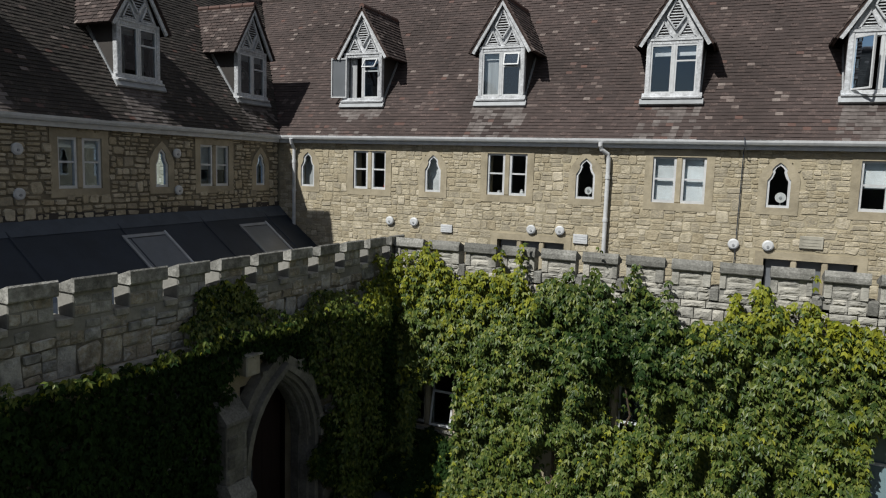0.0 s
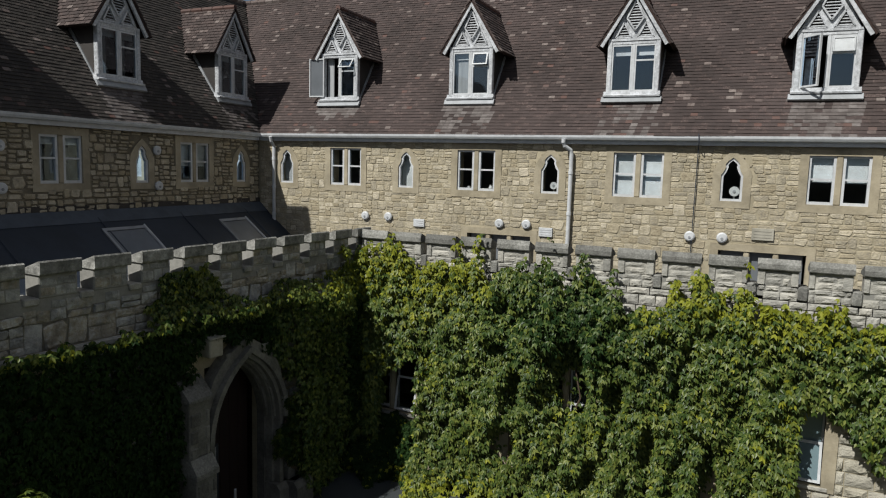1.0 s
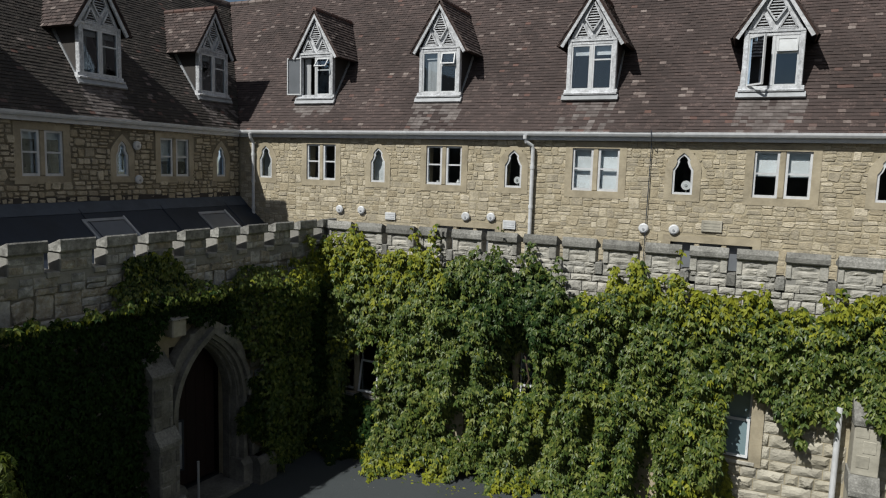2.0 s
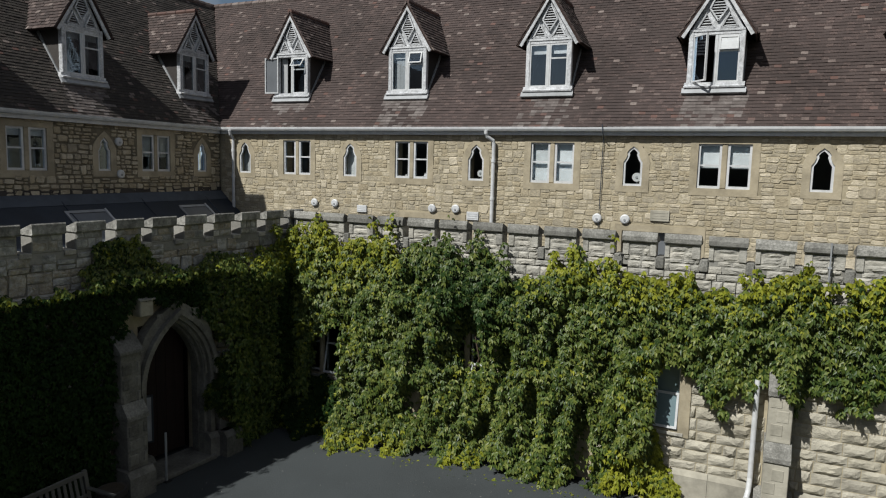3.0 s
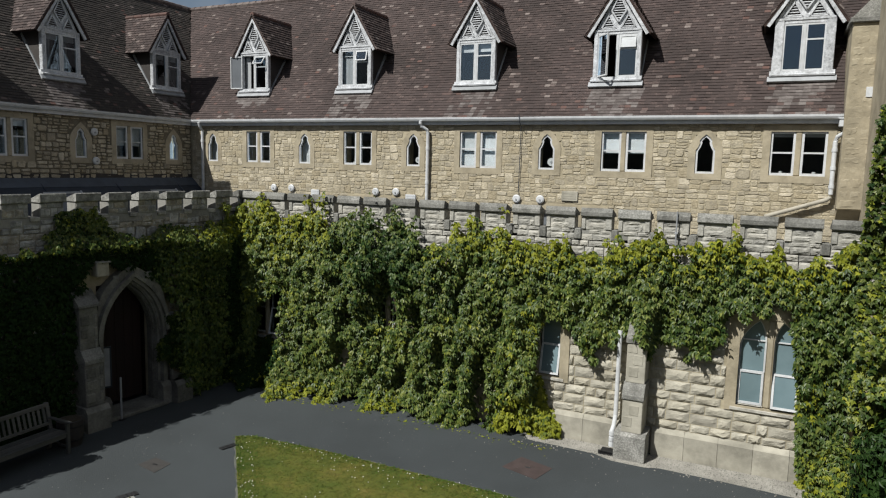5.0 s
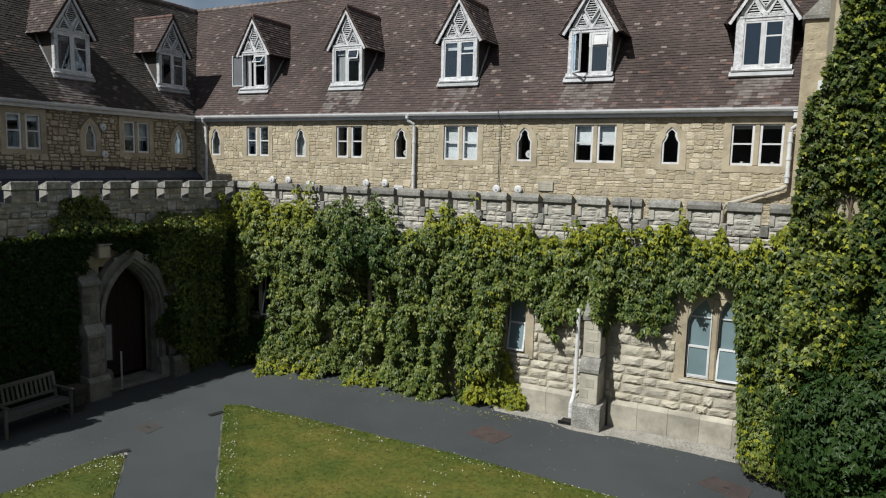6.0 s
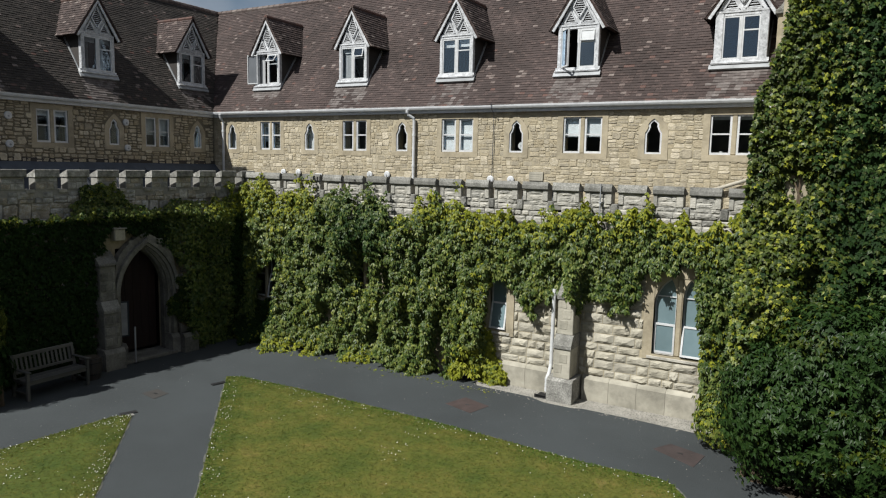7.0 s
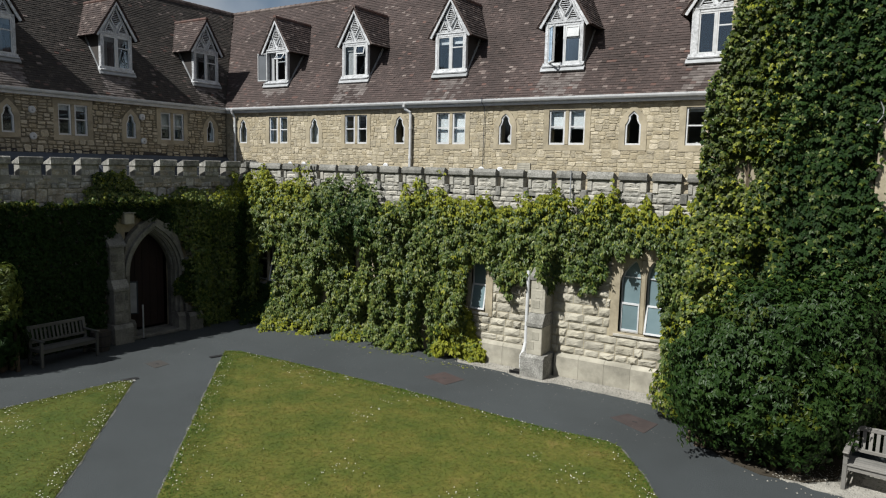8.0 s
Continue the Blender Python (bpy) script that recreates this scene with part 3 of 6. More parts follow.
# ---- dormers ----
def dormer(at, w, label, style=0):
    """Face at y = 0, sill at z = 0, the house roof rising behind it."""
    root = thing("dormer", at, label, "dormer window", "dormers on the roofs")
    hw = 0.60 * w
    top, eave = 2.52, 1.22
    rise0 = -0.05
    back = lambda z: (z - rise0) / SLOPE
    post_w = 0.2 if style == 5 else 0.105
    # face
    for sx in (-1, 1):
        part("corner_post", Build().box(*sorted((sx * hw, sx * (hw - post_w))), -0.02, 0.12, 0.02, 1.31, 0.012), WORN, root)
        part("cheek", Build().prism([(0.08, 0.0), (0.08, 1.24), (back(1.24), 1.24)], sx * (hw - 0.05), sx * (hw - 0.01), "x"), DARKWOOD, root, "dark boarded cheek")
        part("flashing", Build().prism([(-0.04, -0.10), (0.10, -0.06), (back(1.18) + 0.06, 1.12), (back(1.18) - 0.06, 1.20)], sx * (hw - 0.008), sx * (hw + 0.022), "x"), LEAD, root)
    part("head_rail", Build().box(-hw + post_w, hw - post_w, -0.01, 0.11, 1.20, 1.31, 0.012), WORN, root)
    part("sill", Build().prism([(-0.09, 0.0), (-0.10, 0.035), (-0.02, 0.06), (-0.015, 0.13), (0.1, 0.13), (0.1, 0.0)], -hw - 0.05, hw + 0.05, "x"), WORN, root, "flaking white window sill")
    part("lead_apron", Build().prism([(-0.12, -0.12), (-0.05, 0.0), (0.02, 0.0), (-0.08, -0.15)], -hw - 0.09, hw + 0.09, "x"), LEAD, root)
    part("mullion", Build().box(-0.035, 0.035, -0.005, 0.09, 0.13, 1.20, 0.01), WHITE, root)
    x1 = hw - post_w
    for sx in (-1, 1):
        a, c = sorted((sx * 0.035, sx * x1))
        o, i = rect(a, c, 0.13, 1.20), rect(a + 0.03, c - 0.03, 0.165, 1.165)
        turned = None
        if style == 1 and sx == -1:      # casement swung right out
            turned = Matrix.Translation((a, 0, 0)) @ pose(0, 0, 0, 0, 0, -172) @ Matrix.Translation((-a, 0, 0))
        if style == 4 and sx == -1:      # casement ajar
            turned = Matrix.Translation((a, 0, 0)) @ pose(0, 0, 0, 0, 0, -48) @ Matrix.Translation((-a, 0, 0))
        sash = part("sash", Build().ring(o, i, 0.0, 0.05), WHITE, root, "open white casement" if turned else "")
        g = Build()
        g.face([(x, 0.025, z) for x, z in i])
        part("pane", g, GREYGLASS if style == 1 and sx == -1 else GLASS if style == 4 and sx == -1 else DOUBLEGLASS, sash).visible_shadow = False
        if turned:
            sash.matrix_basis = turned
        if style in (2, 1) and sx == -1 or style == 0:
            part("curtain", Build().box(a + 0.02, c - 0.02 if sx == -1 and style in (2, 3) else (a + c) / 2, 0.14, 0.16, 0.13, 1.20), CURTAIN, root, "pale curtain")
        if style in (0, 2, 3):
            part("valance", Build().box(a + 0.02, c - 0.02, 0.10, 0.115, 0.96 if style == 3 else 1.02, 1.20), BLIND, root, "short pale blind")
        if sx == 1 and style in (1, 2, 4):
            hv = rect(a + 0.03, c - 0.03, 0.86, 1.165)
            hvi = rect(a + 0.06, c - 0.06, 0.89, 1.135)
            tilt = {1: 38, 2: 16, 4: 8}[style]
            vent = part("top_light", Build().ring(hv, hvi, -0.02, 0.01), WHITE, root, "top light propped open")
            g = Build()
            g.face([(x, -0.005, z) for x, z in hvi])
            part("pane", g, DOUBLEGLASS if style != 4 else BLIND, vent)
            vent.matrix_basis = Matrix.Translation((0, -0.02, 1.165)) @ pose(0, 0, 0, -tilt, 0, 0) @ Matrix.Translation((0, 0.02, -1.165))
        if sx == 1:
            part("glazing_bar", Build().box(a + 0.03, c - 0.03, -0.005, 0.05, 0.82, 0.855), WHITE, sash)
    # gable with louvred tracery
    gx = hw - 0.02
    part("gable_board", Build().prism([(-gx, 1.30), (gx, 1.30), (0, top - 0.1)], 0.03, 0.1, "y"), WORN, root)
    opens = ([(-gx + 0.15, 1.36), (-0.07, 1.36), (-0.25, 1.70)], [(0.07, 1.36), (gx - 0.15, 1.36), (0.25, 1.70)], [(0, 1.52), (0.19, 1.80), (0, 2.22), (-0.19, 1.80)])
    # no holes are cut: flat dark panels stand in for the unlit hollows
    for poly in opens:
        part("louvre_opening", Build().prism(poly, 0.018, 0.04, "y"), DARKWOOD, root, "dark panel standing in for a louvre opening")
        lo_z, hi_z = min(p[1] for p in poly), max(p[1] for p in poly)
        z = lo_z + 0.03
        while z < hi_z - 0.04:
            xs = []
            for (xa, za), (xb, zb) in zip(poly, poly[1:] + poly[:1]):
                if (za > z) != (zb > z):
                    xs.append(xa + (z - za) * (xb - xa) / (zb - za))
            if len(xs) == 2 and abs(xs[0] - xs[1]) > 0.03:
                part("louvre", Build().prism([(-0.012, z), (-0.012, z + 0.012), (0.022, z + 0.03), (0.022, z + 0.016)], min(xs), max(xs), "x"), WORN, root)
            z += 0.062
    def bar(p, q, t=0.045):
        d = Vector((q[0] - p[0], q[1] - p[1])).normalized()
        n = Vector((-d.y, d.x)) * t / 2
        part("tracery_bar", Build().prism([(p[0] + n.x, p[1] + n.y), (q[0] + n.x, q[1] + n.y), (q[0] - n.x, q[1] - n.y), (p[0] - n.x, p[1] - n.y)], -0.03, 0.03, "y"), WORN, root)
    for poly in opens:
        for a, c in zip(poly, poly[1:] + poly[:1]):
            bar(a, c, 0.035)
    bar((-gx, 1.31), (gx, 1.31), 0.05)
    for sx in (-1, 1):
        p, q = (0, top), (sx * 0.80 * w, eave - 0.02)
        d = Vector((q[0] - p[0], q[1] - p[1])).normalized()
        part("bargeboard", Build().prism([p, q, (q[0] - sx * 0.11 * abs(d.y), q[1] - 0.11 * abs(d.x)), (0, top - 0.11 / abs(d.x))], -0.10, -0.05, "y"), WORN, root)
        # slope
        e = 0.84 * w
        quad = [(0, -0.11, top + 0.02), (sx * e, -0.11, eave - 0.02), (sx * e, back(eave) + 0.02, eave - 0.02), (0, back(top) + 0.02, top + 0.02)]
        s = Build()
        s.face(quad)
        s.face([(x - sx * 0.04, y, z - 0.05) for x, y, z in quad])
        for i in range(4):
            j = (i + 1) % 4
            s.face([quad[i], quad[j], (quad[j][0] - sx * 0.04, quad[j][1], quad[j][2] - 0.05), (quad[i][0] - sx * 0.04, quad[i][1], quad[i][2] - 0.05)])
        roof = part("roof", s, DECK, root, "small steep tiled roof")
        t = Build()
        rnd = random.Random(style * 7 + sx)
        L = math.hypot(e, top - eave + 0.04)
        rows = int(L / 0.105)
        for r in range(rows):
            f0, f1 = (r - 0.35) / rows, (r + 1) / rows        # from the eave upwards
            zz, zz1 = eave - 0.02 + (top - eave + 0.04) * f0, eave - 0.02 + (top - eave + 0.04) * f1
            xx, xx1 = sx * e * (1 - f0), sx * e * (1 - f1)
            end, y = back((zz + zz1) / 2) + 0.01, -0.12 - (r % 2) * 0.08
            while y < end:
                y1 = min(y + 0.155, end)
                if y1 - max(y, -0.13) > 0.03:
                    o = 0.028 + rnd.uniform(0, 0.008)
                    nx, nz = sx * (top - eave) / L * o, e / L * o
                    A = (xx + nx, max(y, -0.13), zz + nz), (xx + nx, y1, zz + nz), (xx1 + nx * 0.3, y1, zz1 + nz * 0.3), (xx1 + nx * 0.3, max(y, -0.13), zz1 + nz * 0.3)
                    B = [(p[0] - nx, p[1], p[2] - nz) for p in A]
                    t.mesh([*A, *B], [(0, 1, 2, 3), (0, 4, 5, 1), (1, 5, 6, 2), (3, 2, 6, 7), (0, 3, 7, 4)], 0 if rnd.random() > 0.12 else 1)
                y += 0.165
        tagged(part("tiles", t, [TILE, LICHEN], roof), kind="stuff")
    n = 5
    ln = back(top) + 0.11
    for i in range(n):
        y0 = -0.12 + ln * i / n
        part("ridge_tile", Build().tube([(0, y0 + 0.01, top + 0.02), (0, y0 + ln / n - 0.01, top + 0.02)], 0.075, 8), REDTILE, root, "reddish clay ridge tile")
    return root


for i, (u, w) in enumerate(D_N):
    dormer(pose(u, EAVE_N + DORMER_OUT, DORMER_Z), w, ("gabled dormer with flaking white paint and a casement flung open", "gabled dormer with flaking white paint and tall casements", "gabled dormer with peeling white frame and blue-reflecting panes", "gabled dormer with peeling white frame and a casement ajar", "wide gabled dormer with white frame beside the tower")[i], (1, 2, 3, 4, 5)[i])
for u, w in D_W:
    dormer(pose(EAVE_W - DORMER_OUT, u, DORMER_Z, 0, 0, 90), w, "shaded gabled dormer with white frame on the side wing", 0)


# ---- gutters and pipes ----
def gutter(at, u0, u1, label):
    root = thing("gutter", at, label, "gutter")
    part("fascia", Build().box(u0, u1, 0.06, 0.10, 6.87, 7.0), WHITE, root)
    g = Build()
    prof = [(-0.06, 7.07), (-0.055, 7.02), (-0.03, 6.975), (0.0, 6.96), (0.06, 6.96), (0.06, 7.07), (0.045, 7.07), (0.045, 6.98), (-0.02, 6.985), (-0.04, 7.07)]
    g.prism(prof, u0, u1, "x")
    part("trough", g, WHITE, root)
    part("soffit", Build().box(u0, u1, 0.10, 0.22, 6.87, 6.89), WHITE, root)
    return root


gutter(pose(0, EAVE_N, 0), EAVE_W - 0.06, 7.2, "white painted gutter and fascia along the sunny eaves")
gutter(pose(EAVE_W, 0, 0, 0, 0, 90), -9, EAVE_N + 0.04, "white painted gutter and fascia along the shaded eaves")


def downpipe(points, label, r=0.05):
    root = thing("downpipe", pose(0, 0, 0), label, "downpipe")
    part("pipe", Build().tube(points, r, 12), WHITE, root)
    lo, hi = Vector(points[-1]), Vector(points[-2])
    for f in (0.15, 0.5, 0.85):
        c = lo.lerp(hi, f)
        part("collar", Build().tube([c - Vector((0, 0, 0.04)), c + Vector((0, 0, 0.04))], r * 1.25, 12), WHITE, root)
    return root


downpipe([(-3.85, 15.86, 6.98), (-3.85, 15.86, 6.9), (-3.83, 15.9, 6.82), (-3.7, 16.0, 6.72), (-3.68, 16.02, 6.62), (-3.68, 16.02, 3.8)], "white swan-necked downpipe on the rubble wall")
downpipe([(-12.45, 15.88, 6.98), (-12.45, 15.92, 6.85), (-12.45, 16.04, 6.7), (-12.45, 16.04, 4.4)], "white downpipe in the inner corner")


# ---- climbing plants ----
def leaf_template(kind):
    """One leaf, tip towards +y, folded along its midribs: leaflets on one stalk, or a blade with three points."""
    blades = {
        "palmate": ((0, 1.2, 0.22), (-38, 1.0, 0.19), (38, 1.0, 0.19)),
        "rosette": ((0, 1.25, 0.21), (-30, 1.15, 0.2), (33, 1.15, 0.2), (-64, 0.95, 0.18), (68, 0.95, 0.18)),
        "tuft": ((-26, 1.1, 0.25), (28, 1.0, 0.25)),
        "droop": ((-24, 1.25, 0.27), (27, 1.1, 0.27)),
    }
    if kind == "lobed":
        half = [(0, 0), (0.24, -0.12), (0.66, 0.30), (0.27, 0.46), (0, 1.1)]
        n = len(half)
        right = [(x, y, abs(x) * -0.28 - 0.14 * y * y) for x, y in half]
        left = [(-x, y, z) for x, y, z in right[1:-1]]
        return np.array(right + left), [list(range(n)), [0, n - 1] + [n + i for i in range(n - 2)][::-1]]
    verts, faces = [], []
    for turn, length, width in blades[kind]:
        c, d, n = math.cos(radians(turn)), math.sin(radians(turn)), len(verts)
        for x, y, z in ((0, 0.04, 0.0), (width, 0.45 * length, -0.32 * width), (0, length, -0.3 * length), (-width, 0.45 * length, -0.32 * width)):
            verts.append((x * c + y * d, y * c - x * d, z))
        faces += [[n, n + 1, n + 2], [n, n + 2, n + 3]]
    return np.array(verts), faces


def leaves(name, pts, nrm, size, mats, mat_ids, parent, kind="lobed", seed=1, label="", sway=0.3):
    rng = np.random.default_rng(seed)
    tv, tf = leaf_template(kind)
    N, n = len(pts), len(tv)
    nrm = nrm / np.linalg.norm(nrm, axis=1, keepdims=True)
    down = np.array([0, 0, -1.0]) + rng.normal(0, sway, (N, 3))
    t = down - nrm * (down * nrm).sum(1, keepdims=True)
    t /= np.linalg.norm(t, axis=1, keepdims=True)
    s = np.cross(t, nrm)
    sz = size * rng.uniform(0.65, 1.25, N)[:, None, None]
    v = pts[:, None, :] + sz * (tv[None, :, 0:1] * s[:, None, :] + tv[None, :, 1:2] * t[:, None, :] + tv[None, :, 2:3] * nrm[:, None, :])
    me = bpy.data.meshes.new(name)
    nl = sum(len(f) for f in tf)
    me.vertices.add(N * n), me.loops.add(N * nl), me.polygons.add(N * len(tf))
    me.vertices.foreach_set("co", v.reshape(-1).astype(np.float32))
    idx = np.concatenate([np.array(f) for f in tf])
    me.loops.foreach_set("vertex_index", (np.arange(N)[:, None] * n + idx[None, :]).reshape(-1).astype(np.int32))
    starts = np.cumsum([0] + [len(f) for f in tf][:-1])
    me.polygons.foreach_set("loop_start", (np.arange(N)[:, None] * nl + starts[None, :]).reshape(-1).astype(np.int32))
    for m in mats:
        me.materials.append(m)
    me.polygons.foreach_set("material_index", np.repeat(mat_ids, len(tf)).astype(np.int32))
    me.update(calc_edges=True)
    me.shade_flat()
    return tagged(part(name, me, None, parent, label), kind="stuff")


def wobble(x, z, seed, scale):
    return np.array([noise.noise(Vector((a * scale, b * scale, seed))) for a, b in zip(x, z)])


def broken(x, knots):
    return np.interp(x, [k[0] for k in knots], [k[1] for k in knots])


def creeper(name, at, label, count, u_range, z_range, top, low, bulge, ids, size, seed, thick=0.26, mats=None, gaps=(), hollows=(), shape="palmate", tilt=0.5, jitter=0.3, lump=0.75, spray=0.09, hang=2.6):
    """Leaves over a wall face in its own frame (u along, -y out). top, low: outlines; bulge: how far it stands out; ids: materials."""
    root = thing(name, at, label, "climbing plant")
    rng = np.random.default_rng(seed)
    u, z = rng.uniform(*u_range, count * 2), rng.uniform(*z_range, count * 2)
    ragged = wobble(u, z, seed, 1.6) * 0.35 + wobble(u, z, seed + 9, 3.6) * 0.34
    keep = (z < top(u) + ragged) & (z > low(u) + ragged * 0.9)
    for gu_, gz_, ru, rz in gaps:
        keep &= (((u - gu_) / ru) ** 2 + ((z - gz_) / rz) ** 2 > 1 + ragged * 1.6) | (rng.uniform(0, 1, len(u)) < 0.05)
    u, z = u[keep][:count], z[keep][:count]
    def out(uu, zz):
        base = bulge(uu, zz)
        for hu, hz, ru, rz in hollows:
            base = base * (1 - 0.9 * np.exp(-(((uu - hu) / ru) ** 2 + ((zz - hz) / rz) ** 2) ** 2))
        lumps = np.array([noise.noise(Vector((a * 1.7, b * 1.1, seed + 3.3))) * 0.75 + noise.noise(Vector((a * 4.2, b * 2.6, seed + 7.7))) * 0.55 for a, b in zip(uu, zz)])
        crease = np.array([abs(noise.noise(Vector((a * 1.9 + 5, b * 1.3, seed + 1.1)))) for a, b in zip(uu, zz)])
        # hanging sprays: each swells downwards and ends in an undercut
        row = np.array([noise.noise(Vector((a * 2.3, b * 0.6, seed + 5.5))) for a, b in zip(uu, zz)])
        saw = 1 - np.mod(zz * hang + row * 2.6, 1.0)
        sprays = np.array([noise.noise(Vector((a * 8.0, b * 4.5, seed + 2.2))) for a, b in zip(uu, zz)])
        return np.maximum(0.04, base * (1 + lump * lumps) + spray * (0.55 * saw + 0.9 * sprays) - 0.16 * np.clip(1 - crease / 0.10, 0, 1))
    o = out(u, z)
    e = 0.05
    gu, gz = (out(u + e, z) - o) / e, (out(u, z + e) - o) / e
    gu, gz = np.clip(gu, -1.2, 1.2), np.clip(gz, -1.0, 0.8)
    depth = rng.uniform(0, 1, len(u)) ** 1.2
    y = -(o - depth * np.minimum(thick, o * 0.8)) + rng.normal(0, 0.015, len(u))
    pts = np.stack([u, y, z], 1)
    nrm = np.stack([-gu * 0.35, -np.ones(len(u)), -gz * 0.3 + tilt], 1) + rng.normal(0, jitter, (len(u), 3))
    leaves("leaves", pts, nrm, size, mats or [LEAF, DARKLEAF, YELLOWLEAF], ids(u, z, rng), root, shape, seed=seed)
    rnd = random.Random(seed)
    for _ in range(14):
        uu = rnd.uniform(u_range[0] + 0.6, u_range[1] - 0.3)
        zt, zl = float(top(np.array([uu]))[0]), float(low(np.array([uu]))[0])
        path, zz = [], max(0.0, zl)
        while zz < zt - 0.2:
            path.append((uu, -0.03, zz))
            uu += rnd.uniform(-0.12, 0.12)
            zz += 0.3
        if len(path) > 2:
            part("stem", Build().tube(path, [0.028 - 0.02 * i / len(path) for i in range(len(path))], 5), STEM, root)
    return root


TOP_F = [(-7.1, 4.3), (-6.5, 4.5), (-6.2, 4.62), (-5.6, 4.3), (-5.2, 4.25), (-4.6, 4.45), (-4.3, 4.4), (-4.0, 4.2), (-3.4, 4.5), (-2.9, 4.4), (-2.2, 4.35), (-1.7, 4.2), (-1.2, 4.0), (-0.6, 4.25), (0.0, 4.25), (0.5, 4.05), (0.9, 4.2), (1.3, 4.05), (2.3, 4.1), (2.8, 4.1), (3.5, 4.25), (4.3, 4.15), (5.0, 4.35), (5.5, 4.1), (6.4, 4.2), (7.4, 4.6)]
LOW_F = [(-7.1, 0.0), (-6.34, 0.0), (-6.28, 2.3), (-5.5, 2.5), (-5.36, 0.0), (1.18, 0.0), (1.24, 0.3), (1.27, 2.5), (1.6, 2.66), (2.0, 2.3), (2.4, 2.0), (2.75, 2.1), (2.95, 2.35), (3.3, 2.45), (3.5, 2.05), (3.7, 2.2), (4.3, 2.2), (4.6, 2.3), (4.85, 2.9), (5.0, 3.2), (5.3, 3.25), (5.95, 3.2), (6.15, 1.8), (6.25, 0.0), (7.4, 0.0)]


WISPS = ((-6.75, 0.2), (-6.2, 0.3), (-5.75, 0.15), (-4.75, 0.25), (-4.35, 0.35), (-3.45, 0.35), (-2.95, 0.3), (-2.3, 0.3), (-1.75, 0.2), (-0.75, 0.2), (-0.35, 0.3), (0.35, 0.3), (0.95, 0.2), (1.75, 0.25), (2.75, 0.3), (3.6, 0.3), (4.25, 0.25), (4.95, 0.35), (5.6, 0.2))


def front_top(u):
    thinning = np.random.default_rng(5).uniform(0, 1, len(u)) ** 1.6
    return broken(u, TOP_F) - 0.08 + thinning * (0.14 + sum(1.5 * h * np.exp(-((u - c) / 0.11) ** 2) for c, h in WISPS))


def front_ids(u, z, rng):
    n = wobble(u, z, 4.4, 0.9)
    deep = np.where(u < -4.2, 1.2, 0.7)
    f = np.clip((z - broken(u, TOP_F) + deep) / deep, 0, 1)
    yellow = 0.015 + 0.75 * f ** 1.3 * ((u < -3.9) | (u > -1.4)) + 0.8 * np.clip((0.5 - z) / 0.4, 0, 1) * ((u < -3.7) | (np.abs(u + 2.3) < 0.4) | (u > 0.4)) + 0.6 * ((np.abs(u - 0.9) < 0.45) & (z < 0.9)) + 0.14 * np.clip((n - 0.25) * 5, 0, 1)
    shrub = np.exp(-((u + 2.4) / 1.35) ** 2 - ((z - 3.4) / 0.95) ** 2)
    dark = 0.30 + 0.68 * shrub + 0.4 * np.clip((u - 4.2) / 0.8, 0, 1)
    r = rng.uniform(0, 1, len(u))
    return np.where(r < yellow * (1 - shrub), 2, np.where(rng.uniform(0, 1, len(u)) < dark, np.where(r > 1.0 - 0.5 * shrub, 3, 1), 0))


def front_bulge(u, z):
    shrub = np.exp(-((u + 2.3) / 1.5) ** 2 - ((z - 3.2) / 1.1) ** 2)
    left = (u < 1.3) * 0.20 * np.clip((4.2 - z) / 2, 0.3, 1)
    foot = (u < 1.0) * (0.24 + 0.6 * np.exp(-((u + 5.0) / 0.9) ** 2)) * np.clip((0.6 - z) / 0.6, 0, 1) + 0.22 * (u < -4.6) * (u > -6) * np.clip((1.0 - z) / 0.8, 0, 1)
    over_buttress = 0.42 * np.exp(-((u - 3.33) / 0.36) ** 2) * np.clip((z - 2.2) / 0.2, 0, 1) * np.clip((3.4 - z) / 0.5, 0, 1)
    return 0.22 + 0.3 * shrub + left + foot + over_buttress


HOLLOWS = ((-2.4, 2.5, 0.34, 0.75), (-1.0, 1.3, 0.16, 0.6), (-0.02, 1.0, 0.18, 0.75), (-3.7, 1.05, 0.26, 0.4), (-3.45, 2.2, 0.2, 0.4), (-2.0, 0.8, 0.18, 0.35), (-1.6, 2.3, 0.16, 0.4), (0.4, 2.3, 0.18, 0.4), (3.0, 2.75, 0.3, 0.4), (3.75, 2.7, 0.22, 0.5))
ivy_front = creeper("creeper", F_AT(0), "green and yellowing creeper cascading over the sunny cloister wall", 76000, (-7.0, 7.0), (0, 5.1), front_top, lambda u: broken(u, LOW_F), front_bulge, front_ids, 0.082, 11, shape="droop", jitter=0.36, spray=0.15, hollows=HOLLOWS, mats=[LEAF, MIDLEAF, YELLOWLEAF, DARKLEAF], gaps=((-2.35, 2.3, 0.32, 0.45), (-3.72, 0.98, 0.26, 0.3), (0.03, 0.65, 0.2, 0.62)))

creeper("creeper", F_AT(0), "bright yellow-green creeper spilling at the wall foot", 2600, (0.95, 1.8), (0, 1.4), lambda u: broken(u, [(0.95, 1.5), (1.3, 1.05), (1.6, 0.7), (1.8, 0.25)]), lambda u: u * 0 - 0.5, lambda u, z: 0.16 + 0.1 * (z < 0.5), lambda u, z, rng: np.where(rng.uniform(0, 1, len(u)) < 0.8, 2, 0), 0.08, 14)

